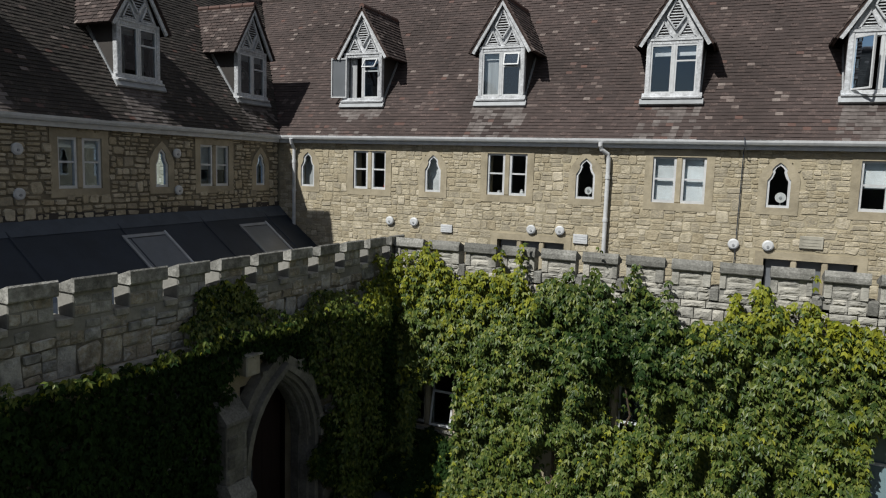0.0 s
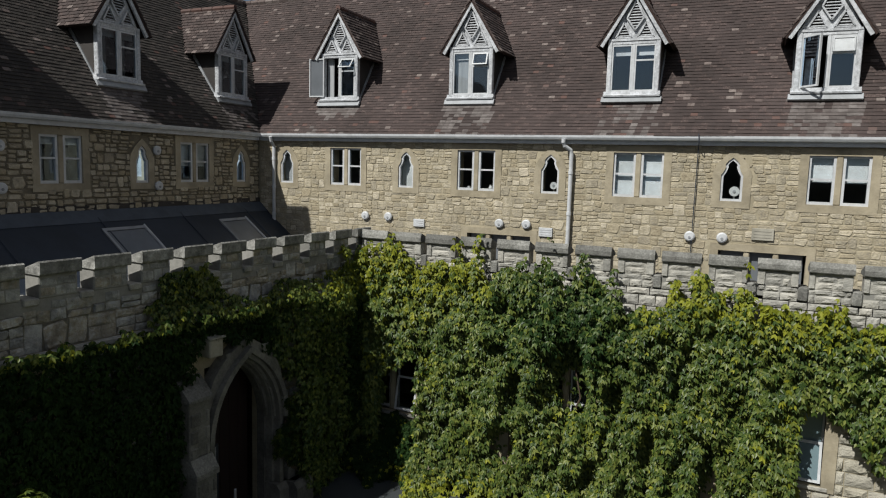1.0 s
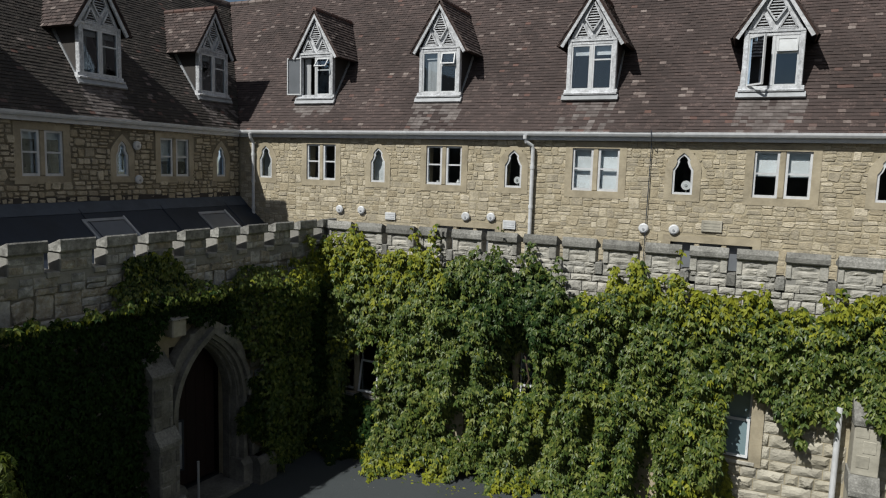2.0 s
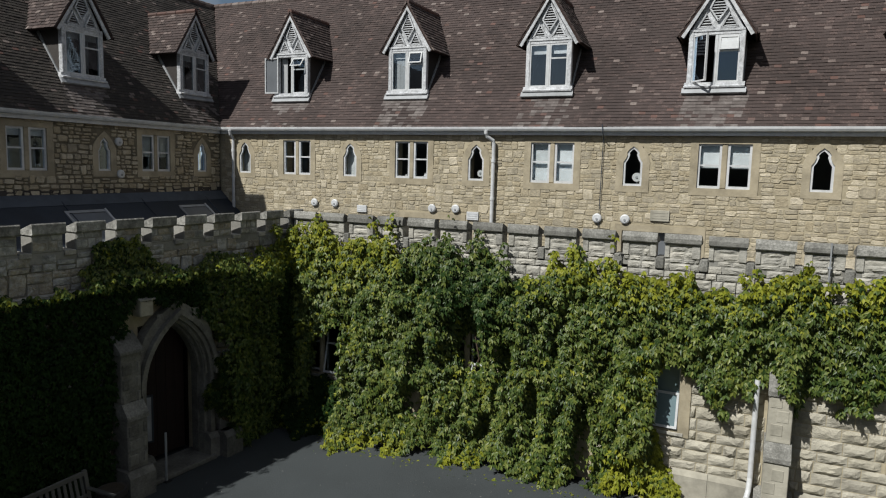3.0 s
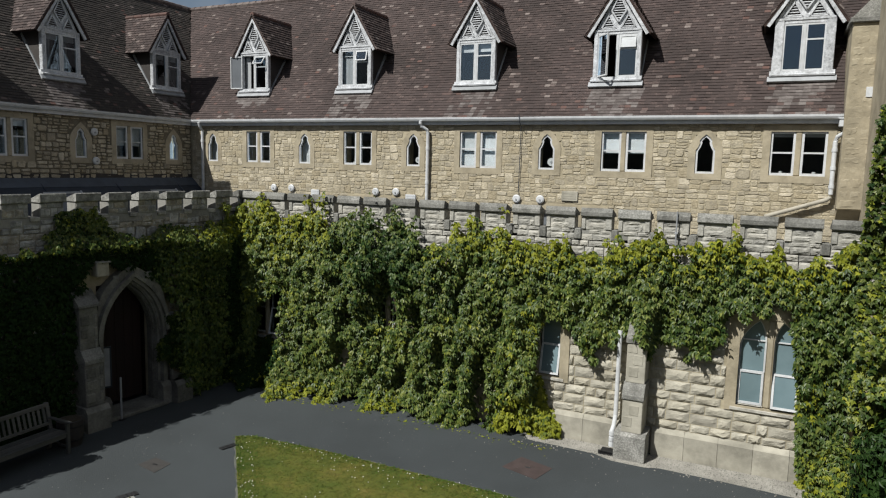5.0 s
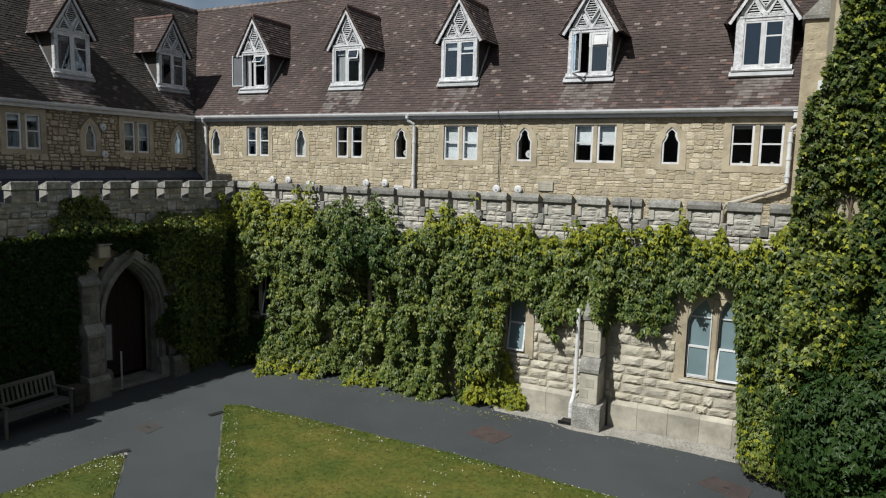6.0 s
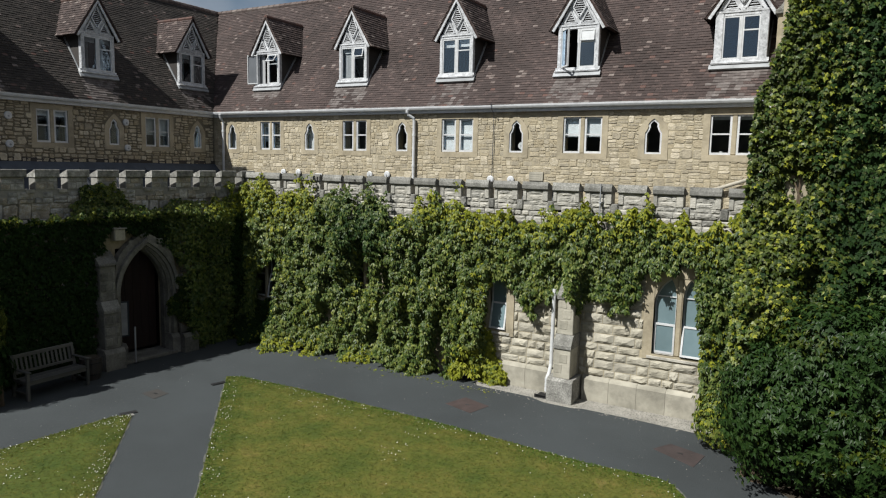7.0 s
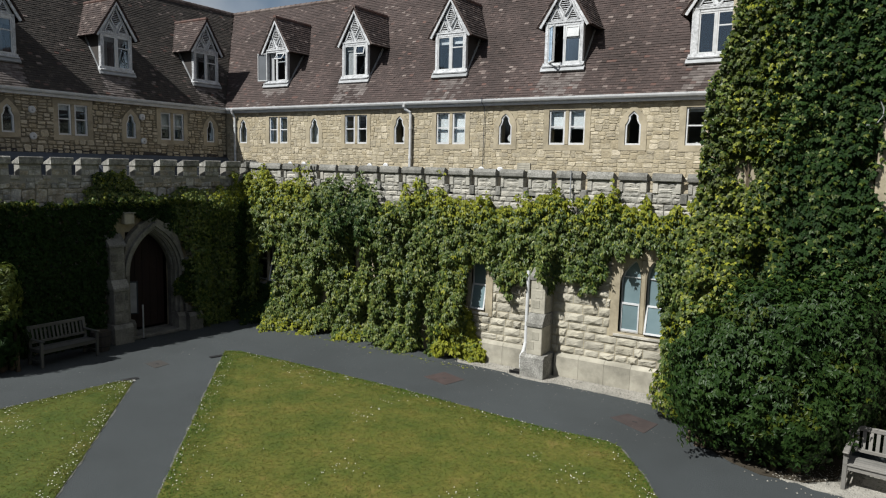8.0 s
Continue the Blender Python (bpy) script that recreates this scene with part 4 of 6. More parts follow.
# mostly dark leaves, so the corner's shade is put into their colour
creeper("creeper", F_AT(0), "green creeper at the foot of the corner window", 4200, (-6.95, -5.3), (0, 1.6), lambda u: broken(u, [(-7, 1.4), (-6.0, 1.1), (-5.6, 1.1), (-5.3, 1.4)]), lambda u: u * 0 - 0.5, lambda u, z: 0.25 + 0.55 * np.clip((0.8 - z) / 0.6, 0, 1), lambda u, z, rng: np.where(rng.uniform(0, 1, len(u)) < 0.05 + 0.5 * (z < 0.4) * (u > -5.8), 2, 1), 0.08, 17)

TOP_S = [(-1, 3.7), (4.2, 3.85), (6.7, 3.95), (7.05, 4.45), (7.5, 4.68), (7.95, 4.5), (8.2, 4.0), (10.0, 3.95), (10.5, 4.0), (10.9, 4.35), (11.6, 4.35), (11.9, 4.4)]
LOW_S = [(-1, 0), (7.14, 0), (7.24, 2.2), (7.3, 2.9), (7.6, 3.15), (8.0, 3.5), (8.6, 3.25), (9.1, 3.0), (9.5, 2.5), (9.6, 0.75), (9.75, 0.45), (10.0, 0.1), (10.1, 0), (11.9, 0)]


# leaf colour carries the shade here: dark low down, lighter on the sunlit ledge
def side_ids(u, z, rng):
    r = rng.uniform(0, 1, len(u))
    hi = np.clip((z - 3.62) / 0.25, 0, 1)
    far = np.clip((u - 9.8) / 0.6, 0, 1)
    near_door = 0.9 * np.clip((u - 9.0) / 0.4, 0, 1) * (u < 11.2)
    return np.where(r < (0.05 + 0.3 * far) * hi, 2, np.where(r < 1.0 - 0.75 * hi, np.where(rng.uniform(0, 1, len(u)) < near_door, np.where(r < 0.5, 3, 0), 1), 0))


def side_bulge(u, z):
    ledge = 0.24 * np.exp(-((z - 3.88) / 0.11) ** 2) * (u < 10.0)
    spray = 0.42 * np.exp(-((u - 10.65) / 0.55) ** 2 - ((z - 3.7) / 0.4) ** 2)
    return np.where(z > 4.08, 0.05, 0.2) + ledge + spray + 0.1 * (u > 9.6) + 0.28 * ((u > 9.5) & (u < 10.1) & (z < 2.4))


ivy_side = creeper("creeper", S_AT(0), "creeper in shade around the arched doorway, leaves coloured darker for it", 46000, (1.0, 11.9), (0, 5.0), lambda u: broken(u, TOP_S), lambda u: broken(u, LOW_S), side_bulge, side_ids, 0.078, 23, mats=[LEAF, DARKLEAF, YELLOWLEAF, MIDLEAF], shape="tuft", lump=0.5, spray=0.09)
# darker leaf colours stand in for the shade at the arch
creeper("creeper", S_AT(0, 0, 0.26), "creeper hanging across the foot of the arch, leaves coloured darker for shade", 1500, (9.1, 9.75), (0.7, 2.1), lambda u: broken(u, [(9.1, 1.5), (9.4, 1.95), (9.75, 2.0)]), lambda u: broken(u, [(9.1, 1.2), (9.4, 0.85), (9.75, 0.6)]), lambda u, z: 0.12 + 0 * u, lambda u, z, rng: np.where(rng.uniform(0, 1, len(u)) < 0.4, 0, 1), 0.075, 24, mats=[TOWERLEAF, DARKLEAF], lump=0.5, spray=0.06)


# yellow and light leaves crowd the left edge, dark ones the right
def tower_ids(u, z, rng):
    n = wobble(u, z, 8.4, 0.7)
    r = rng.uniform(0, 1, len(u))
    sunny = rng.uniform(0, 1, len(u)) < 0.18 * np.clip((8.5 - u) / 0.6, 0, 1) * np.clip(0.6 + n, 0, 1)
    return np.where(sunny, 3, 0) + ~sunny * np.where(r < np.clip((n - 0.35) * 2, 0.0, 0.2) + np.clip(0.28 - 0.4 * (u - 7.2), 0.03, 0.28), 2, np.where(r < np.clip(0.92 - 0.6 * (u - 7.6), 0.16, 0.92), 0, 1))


def tower_bulge(u, z):
    return 0.22 + 0.55 * np.clip((4.2 - z) / 1.2, 0, 1) * (u < 8.6)


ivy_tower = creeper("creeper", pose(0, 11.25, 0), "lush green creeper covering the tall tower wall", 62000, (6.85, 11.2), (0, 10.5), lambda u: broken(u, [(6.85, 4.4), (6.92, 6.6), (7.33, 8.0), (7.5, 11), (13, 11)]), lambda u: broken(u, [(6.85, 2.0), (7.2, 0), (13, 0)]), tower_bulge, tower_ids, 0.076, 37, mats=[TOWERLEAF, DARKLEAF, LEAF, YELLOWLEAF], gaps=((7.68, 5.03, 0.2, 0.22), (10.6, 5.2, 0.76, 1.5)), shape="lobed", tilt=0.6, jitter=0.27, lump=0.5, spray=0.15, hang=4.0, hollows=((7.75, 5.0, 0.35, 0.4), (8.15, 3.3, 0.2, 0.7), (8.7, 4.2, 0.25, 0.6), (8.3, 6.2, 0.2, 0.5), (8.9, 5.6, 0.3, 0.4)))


def shrub(name, label, blobs, count, size, seed, mats, ids, shape="rosette"):
    root = thing(name, pose(0, 0, 0), label, "shrub")
    rng = np.random.default_rng(seed)
    P, Nn = [], []
    for (cx, cy, cz, rx, ry, rz), share in blobs:
        k = int(count * share)
        d = rng.normal(0, 1, (k, 3))
        d /= np.linalg.norm(d, axis=1, keepdims=True)
        lump = np.array([1 + 0.30 * noise.noise(Vector(q) * 2.4 + Vector((seed, cx, cz))) + 0.26 * noise.noise(Vector(q) * 5.0 + Vector((cx, 0, 0))) + 0.20 * noise.noise(Vector(q) * 11.0 + Vector((0, cx, 0))) for q in d])
        r = (lump * (1 - 0.22 * rng.uniform(0, 1, k) ** 2))[:, None]
        p = np.array([cx, cy, cz]) + d * r * np.array([rx, ry, rz])
        ok = p[:, 2] > 0.12 + 0.35 * rng.uniform(0, 1, k)
        P.append(p[ok]), Nn.append((d / np.array([rx, ry, rz]) + np.array([0, 0, 0.45]) + rng.normal(0, 0.3, d.shape))[ok])
    P, Nn = np.concatenate(P), np.concatenate(Nn)
    leaves("leaves", P, Nn, size, mats, ids(P, rng), root, shape, seed, sway=0.55)
    rnd = random.Random(seed)
    for (cx, cy, cz, rx, ry, rz), _ in blobs:
        for _ in range(5):
            part("stem", Build().tube([(cx + rnd.uniform(-0.2, 0.2), cy + rnd.uniform(-0.2, 0.2), 0), (cx + rnd.uniform(-0.5, 0.5) * rx, cy + rnd.uniform(-0.5, 0.5) * ry, cz + 0.3 * rz)], [0.05, 0.02], 6), STEM, root)
    return root


shrub("laurel_bush", "large rounded dark green laurel bush by the path", [((8.3, 9.55, 1.35, 1.15, 1.0, 1.35), 0.34), ((8.5, 9.7, 2.25, 0.95, 0.8, 0.9), 0.16), ((9.35, 10.0, 1.7, 0.95, 0.85, 1.5), 0.28), ((9.0, 9.25, 0.9, 0.68, 0.6, 0.8), 0.12), ((7.5, 9.65, 1.2, 0.62, 0.6, 0.95), 0.14)], 36000, 0.078, 51, [BUSHLEAF, TOWERLEAF], lambda p, rng: np.where(rng.uniform(0, 1, len(p)) < 0.02 + 0.5 * (wobble(p[:, 0] + p[:, 1], p[:, 2], 3.1, 1.3) > 0.42), 1, 0), "droop")
shrub("creeper_mound", "pale green creeper mound spilling beside the laurel bush", [((6.88, 10.72, 0.45, 0.6, 0.52, 0.75), 0.7), ((7.2, 10.6, 0.9, 0.4, 0.4, 0.7), 0.3)], 4200, 0.078, 53, [LEAF, YELLOWLEAF], lambda p, rng: np.where(rng.uniform(0, 1, len(p)) < 0.2, 1, 0), "palmate")


# ---- ground floor windows ----
def arched(hw, spring, top, n=5):
    left = [(-hw, 0)]
    for k in range(n):
        a = k / n
        rise = top - spring
        rad = (rise * rise + hw * hw) / (2 * hw)
        q = a * math.asin(min(1.0, rise / rad))
        left.append((rad - hw - rad * math.cos(q), spring + rad * math.sin(q)))
    return (left + [(0, top)] + [(-x, z) for x, z in left[::-1]])[::-1]


def gothic_window(at, w, h, label, open_side=1, clear_glass=False):
    root = thing("window", at, label, "gothic window", kind="structure")
    o = rect(-w / 2 - 0.2, w / 2 + 0.2, -0.12, h + 0.25)
    part("stone_surround", Build().ring(o, rect(-w / 2, w / 2, 0, h), -0.0, 0.2), ASHLAR, root)
    part("sill", Build().prism([(-0.015, -0.10), (-0.015, -0.05), (0.12, 0.02), (0.12, -0.10)], -w / 2 - 0.1, w / 2 + 0.1, "x"), GREYSTONE, root)
    part("mullion", Build().box(-0.065, 0.065, 0.012, 0.2, 0, h, 0.03), ASHLAR, root)
    lw = w / 2 - 0.065
    for side in (-1, 1):
        c = side * (0.065 + lw / 2)
        head = [(x - side * lw * 0.22 * max(0.0, (z - h * 0.68) / (h * 0.32)) ** 1.5, z) for x, z in arched(lw / 2, h * 0.68, h - 0.02)]
        n = len(head)
        box_pts = []
        for x, z in head:
            box_pts.append((x * 1.02 if z < h * 0.7 else math.copysign(lw / 2 + 0.005, x) if abs(x) > 1e-6 else 0.0, z if z < h * 0.7 else h + 0.01))
        part("tracery", Build().ring([(x + c, z) for x, z in box_pts], [(x + c, z) for x, z in head], 0.015, 0.18), ASHLAR, root)
        inner = shrink(head, 0.03)
        sash = part("sash", Build().ring([(x + c, z) for x, z in head], [(x + c, z) for x, z in inner], 0.13, 0.17), WHITE, root)
        g = Build()
        g.face([(x + c, 0.15, z) for x, z in inner])
        part("pane", g, GLASS if clear_glass else FROSTED, sash)
        part("glazing_bar", Build().box(c - lw / 2 + 0.02, c + lw / 2 - 0.02, 0.12, 0.16, h * 0.74, h * 0.74 + 0.022), WHITE, sash)
        # bottom-hung ventilator
        lo, hi = 0.02, h * 0.40
        fo, fi = rect(c - lw / 2 + 0.01, c + lw / 2 - 0.01, lo, hi), rect(c - lw / 2 + 0.05, c + lw / 2 - 0.05, lo + 0.045, hi - 0.045)
        vent = part("opening_light", Build().ring(fo, fi, 0.09, 0.125), WHITE, root, "white opening light")
        g = Build()
        g.face([(x, 0.108, z) for x, z in fi])
        part("pane", g, GLASS if clear_glass else FROSTED, vent)
        if side == open_side:
            hx = c - lw / 2 if side == 1 else c + lw / 2
            vent.matrix_basis = Matrix.Translation((hx, 0.1, hi)) @ pose(0, 0, 0, -12, 0, 0) @ Matrix.Translation((-hx, -0.1, -hi))
    return root


for (a, c, lo, hi), side in zip(F_WIN, (1, 1, 1, 1)):
    gothic_window(F_AT((a + c) / 2, lo), c - a, hi - lo, "two-light gothic window with white casements and " + ("dark panes among creeper" if a < 0 else "obscured panes"), side, a < 0)
b = Build()
b.box(SIDE + 0.5, 12.9, FRONT + 2.0, FRONT + 2.1, 0, 3.7)
tagged(part("room_cloister", b, PLASTER), "dim passage wall behind the cloister windows", "room", kind="structure")


def triple_window(at, w, h, label):
    root = thing("window", at, label, "window", kind="structure")
    part("stone_surround", Build().ring(rect(-w / 2 - 0.17, w / 2 + 0.17, -0.1, h + 0.16), rect(-w / 2, w / 2, 0, h), -0.02, 0.2), ASHLAR, root)
    for k in (-1, 1):
        part("mullion", Build().box(k * w / 6 - 0.06, k * w / 6 + 0.06, 0.0, 0.2, 0, h, 0.02), ASHLAR, root)
    for k in (-1, 0, 1):
        g = Build()
        g.box(k * w / 3 - w / 6 + 0.05, k * w / 3 + w / 6 - 0.05, 0.15, 0.16, 0, h)
        part("pane", g, GREYGLASS, root)
    return root


triple_window(N_AT(-5.49, 3.85), 1.7, 0.73, "three-light stone window half hidden behind the battlements")
triple_window(N_AT(0.58, 3.85), 1.75, 0.73, "three-light stone window half hidden behind the battlements")

# ---- doorway ----
DOOR_OUT = 0.22       # the doorway stands in front of the wall
root = thing("doorway", S_AT(8.57, 0, DOOR_OUT), "pointed stone doorway with moulded arch and dark open porch", "doorway", kind="structure")
arch = arched(0.63, 1.75, 2.88, 8)


def grown(d):
    return [(x, max(z, 0.0)) for x, z in shrink(arch, -d)]


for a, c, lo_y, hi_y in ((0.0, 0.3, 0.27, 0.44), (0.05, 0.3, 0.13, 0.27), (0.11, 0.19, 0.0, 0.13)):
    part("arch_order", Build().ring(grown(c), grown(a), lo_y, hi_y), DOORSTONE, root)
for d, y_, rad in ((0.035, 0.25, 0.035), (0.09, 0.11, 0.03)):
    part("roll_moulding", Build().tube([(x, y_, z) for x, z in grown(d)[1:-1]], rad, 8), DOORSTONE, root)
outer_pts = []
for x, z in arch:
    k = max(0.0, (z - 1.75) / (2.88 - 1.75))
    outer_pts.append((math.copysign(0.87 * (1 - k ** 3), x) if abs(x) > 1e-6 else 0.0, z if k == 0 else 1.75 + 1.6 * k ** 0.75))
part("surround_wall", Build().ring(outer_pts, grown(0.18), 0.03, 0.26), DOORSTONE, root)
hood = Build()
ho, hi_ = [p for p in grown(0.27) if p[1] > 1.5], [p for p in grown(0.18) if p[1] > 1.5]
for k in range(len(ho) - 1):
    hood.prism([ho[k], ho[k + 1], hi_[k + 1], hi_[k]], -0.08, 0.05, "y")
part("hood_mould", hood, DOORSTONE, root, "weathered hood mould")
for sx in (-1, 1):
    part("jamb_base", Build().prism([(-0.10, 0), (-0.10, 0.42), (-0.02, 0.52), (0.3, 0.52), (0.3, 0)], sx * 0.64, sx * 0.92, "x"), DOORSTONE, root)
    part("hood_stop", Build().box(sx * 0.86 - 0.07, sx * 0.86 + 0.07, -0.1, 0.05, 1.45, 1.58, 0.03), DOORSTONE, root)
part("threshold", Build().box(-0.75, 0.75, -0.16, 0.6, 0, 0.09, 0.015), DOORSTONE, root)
# porch walls coloured near-black to stand in for the shade inside
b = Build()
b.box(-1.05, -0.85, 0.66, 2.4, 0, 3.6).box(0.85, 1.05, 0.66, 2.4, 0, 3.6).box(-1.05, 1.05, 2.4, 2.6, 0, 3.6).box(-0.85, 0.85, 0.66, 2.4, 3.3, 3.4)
tagged(part("porch_wall", b, OAK, at=S_AT(8.57, 0, DOOR_OUT)), "porch behind the doorway, walls near-black for its shade", "porch", kind="structure")
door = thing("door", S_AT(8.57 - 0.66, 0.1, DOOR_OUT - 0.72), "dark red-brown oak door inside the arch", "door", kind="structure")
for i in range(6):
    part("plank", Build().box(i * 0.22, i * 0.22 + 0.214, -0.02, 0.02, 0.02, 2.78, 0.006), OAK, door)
board = thing("notice_board", S_AT(7.98, 0.6, DOOR_OUT - 0.55) @ pose(0, 0, 0, 0, 0, -25), "pale notice board hung inside the doorway", "notice board")
part("panel", Build().box(0, 0.30, -0.012, 0.012, 0, 0.9, 0.006), LEAD, board)
part("frame", Build().ring(rect(-0.02, 0.32, -0.02, 0.92), rect(0.015, 0.285, 0.015, 0.885), -0.02, 0.02), DARKLEAD, board)
part("hook", Build().tube([(0.15, 0, 0.92), (0.15, 0, 1.08)], 0.008, 6), IRON, board)


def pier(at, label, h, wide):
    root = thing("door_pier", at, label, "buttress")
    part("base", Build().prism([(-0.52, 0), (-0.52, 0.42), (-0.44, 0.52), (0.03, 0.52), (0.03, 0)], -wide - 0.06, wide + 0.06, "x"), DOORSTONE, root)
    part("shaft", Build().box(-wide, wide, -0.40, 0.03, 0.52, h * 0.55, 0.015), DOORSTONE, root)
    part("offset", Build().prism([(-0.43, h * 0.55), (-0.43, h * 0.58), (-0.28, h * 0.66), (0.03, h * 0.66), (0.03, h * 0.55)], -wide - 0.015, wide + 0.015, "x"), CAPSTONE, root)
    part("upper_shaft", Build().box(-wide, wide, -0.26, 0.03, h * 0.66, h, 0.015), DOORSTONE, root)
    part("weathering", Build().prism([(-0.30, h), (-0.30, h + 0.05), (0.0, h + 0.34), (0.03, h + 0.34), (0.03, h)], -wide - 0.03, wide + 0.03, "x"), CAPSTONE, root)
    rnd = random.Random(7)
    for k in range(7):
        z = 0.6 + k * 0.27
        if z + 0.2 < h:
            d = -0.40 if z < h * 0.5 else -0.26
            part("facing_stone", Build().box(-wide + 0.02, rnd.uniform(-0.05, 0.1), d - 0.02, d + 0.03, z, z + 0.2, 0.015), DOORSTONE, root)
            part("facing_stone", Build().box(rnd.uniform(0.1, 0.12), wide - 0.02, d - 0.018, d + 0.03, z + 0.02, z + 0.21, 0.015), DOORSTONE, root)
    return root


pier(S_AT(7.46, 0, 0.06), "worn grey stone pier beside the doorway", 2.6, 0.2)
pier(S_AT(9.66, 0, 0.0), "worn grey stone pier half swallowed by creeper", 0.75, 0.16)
lamp = thing("wall_lantern", S_AT(7.86, 3.18, DOOR_OUT), "pale square lantern box above the doorway pier", "wall lamp")
part("box", Build().box(-0.14, 0.14, -0.04, 0.2, 0, 0.30, 0.02), CREAM, lamp)
part("hood", Build().prism([(-0.07, 0.30), (-0.07, 0.32), (0.2, 0.35), (0.2, 0.30)], -0.16, 0.16, "x"), GREYSTONE, lamp)
post = thing("sign_post", pose(-6.98, 8.07, 0), "thin pale metal post beside the doorway", "post")
part("pole", Build().tube([(0, 0, 0), (0, 0, 0.95)], 0.022, 8), LEAD, post)
part("foot", Build().box(-0.07, 0.07, -0.07, 0.07, 0, 0.02, 0.004), IRON, post)


# ---- benches ----
def bench(at, w, label, wood):
    root = thing("garden_bench", at, label, "bench")
    hw = w / 2
    for sx in (-1, 1):
        x = sx * (hw - 0.03)
        part("front_leg", Build().box(x - 0.032, x + 0.032, -0.30, -0.235, 0, 0.62, 0.006), wood, root)
        back = [(0.26, 0), (0.20, 0.42), (0.30, 0.92), (0.36, 0.92), (0.265, 0.42), (0.325, 0)]
        part("back_leg", Build().prism(back, x - 0.032, x + 0.032, "x"), wood, root)
        part("armrest", Build().box(x - 0.045, x + 0.045, -0.36, 0.25, 0.62, 0.65, 0.012), wood, root)
        part("side_rail", Build().box(x - 0.02, x + 0.02, -0.24, 0.21, 0.34, 0.41, 0.005), wood, root)
        part("stretcher", Build().box(x - 0.018, x + 0.018, -0.24, 0.27, 0.12, 0.165, 0.005), wood, root)
    for i in range(5):
        y = -0.30 + i * 0.105
        part("seat_slat", Build().box(-hw + 0.005, hw - 0.005, y, y + 0.085, 0.415 - i * 0.004, 0.44 - i * 0.004, 0.005), wood, root)
    part("front_rail", Build().box(-hw + 0.06, hw - 0.06, -0.275, -0.245, 0.335, 0.41, 0.005), wood, root)
    part("top_rail", Build().box(-hw + 0.05, hw - 0.05, 0.285, 0.335, 0.84, 0.92, 0.01), wood, root)
    part("bottom_rail", Build().box(-hw + 0.06, hw - 0.06, 0.215, 0.25, 0.50, 0.56, 0.006), wood, root)
    n = int(w / 0.105)
    for i in range(n):
        x = -hw + 0.12 + (w - 0.24) * i / (n - 1)
        lean = Matrix.Translation((x, 0.235, 0.55)) @ pose(0, 0, 0, -13, 0, 0)
        part("back_slat", Build().box(-0.027, 0.027, -0.009, 0.009, 0, 0.305, 0.003), wood, root, at=lean)
    return root


bench(pose(-6.62, 5.68, 0, 0, 0, 91), 1.42, "teak garden bench in the shade of the cloister, wood coloured darker for it", SHADETEAK)
bench(pose(10.62, 9.30, 0, 0, 0, -4), 1.6, "weathered silver teak garden bench in front of the laurel bush", TEAK)


# ---- fittings on the walls ----
def flue(at, label):
    root = thing("vent_terminal", at, label, "vent", "round white vents")
    part("disc", Build().tube([(0, 0.0, 0), (0, -0.035, 0), (0, -0.055, 0)], [0.115, 0.115, 0.085], 16), WHITE, root)
    part("spout", Build().tube([(0, -0.05, -0.02), (0, -0.07, -0.02)], [0.028, 0.028], 10), LEAD, root)
    return root


for u, z in ((-9.37, 4.86), (-8.65, 4.87), (-5.46, 4.87), (-4.75, 4.89), (-0.91, 4.85), (-0.23, 4.86)):
    flue(N_AT(u, z, 0.035), "round white plastic vent on the rubble wall")
for u, z in ((8.39, 6.42), (8.40, 5.59), (12.25, 6.45), (12.29, 5.59)):
    flue(W_AT(u, z, 0.035), "round white plastic vent on the shaded wall")


def plate(at, w, h, mat, label):
    root = thing("wall_plate", at, label, "plate")
    part("cover", Build().box(-w / 2, w / 2, -0.02, 0.03, -h / 2, h / 2, 0.006), mat, root)
    for k in range(3):
        part("slot", Build().box(-w * 0.4, w * 0.4, -0.026, -0.018, h * (-0.28 + 0.26 * k), h * (-0.28 + 0.26 * k) + 0.02), mat, root)
    return root


for u, z, w, h, mt in ((-7.72, 4.75, 0.32, 0.2, WHITE), (-4.25, 4.72, 0.34, 0.22, WHITE), (0.58, 4.98, 0.44, 0.26, PLINTH)):
    plate(N_AT(u, z, 0.035), w, h, mt, "pale louvred vent plate on the rubble wall")

rake = downpipe([(6.82, 15.85, 6.80), (6.82, 15.87, 6.66), (6.69, 15.95, 6.56), (6.66, 15.97, 6.45), (6.66, 15.97, 5.27)], "white downpipe with a long grimy raking leg near the tower")
part("raking_leg", Build().tube([(6.66, 15.97, 5.28), (6.65, 15.97, 5.2), (6.58, 15.97, 5.14), (5.35, 15.97, 4.70), (5.27, 15.97, 4.55), (5.27, 15.97, 3.8)], 0.049, 12), CREAM, rake, "grimy cream raking leg")
hop = thing("rainwater_hopper", pose(6.82, 15.86, 6.78), "white box hopper under the gutter end", "hopper")
part("box", Build().box(-0.13, 0.13, -0.1, 0.12, 0, 0.2, 0.01), WHITE, hop)
part("lip", Build().box(-0.15, 0.15, -0.12, 0.14, 0.17, 0.2, 0.005), WHITE, hop)
downpipe([(2.93, 11.78, 2.5), (2.93, 11.77, 2.3), (2.93, 11.75, 0.75), (2.92, 11.68, 0.55), (2.90, 11.62, 0.45), (2.90, 11.62, 0.12)], "white downpipe beside the buttress ending over a drain", 0.045)
drain = thing("drain_hopper", pose(2.85, 11.55, 0), "small dark iron gully under the downpipe", "drain")
part("grate", Build().box(-0.14, 0.14, -0.14, 0.14, 0, 0.06, 0.01), IRON, drain)
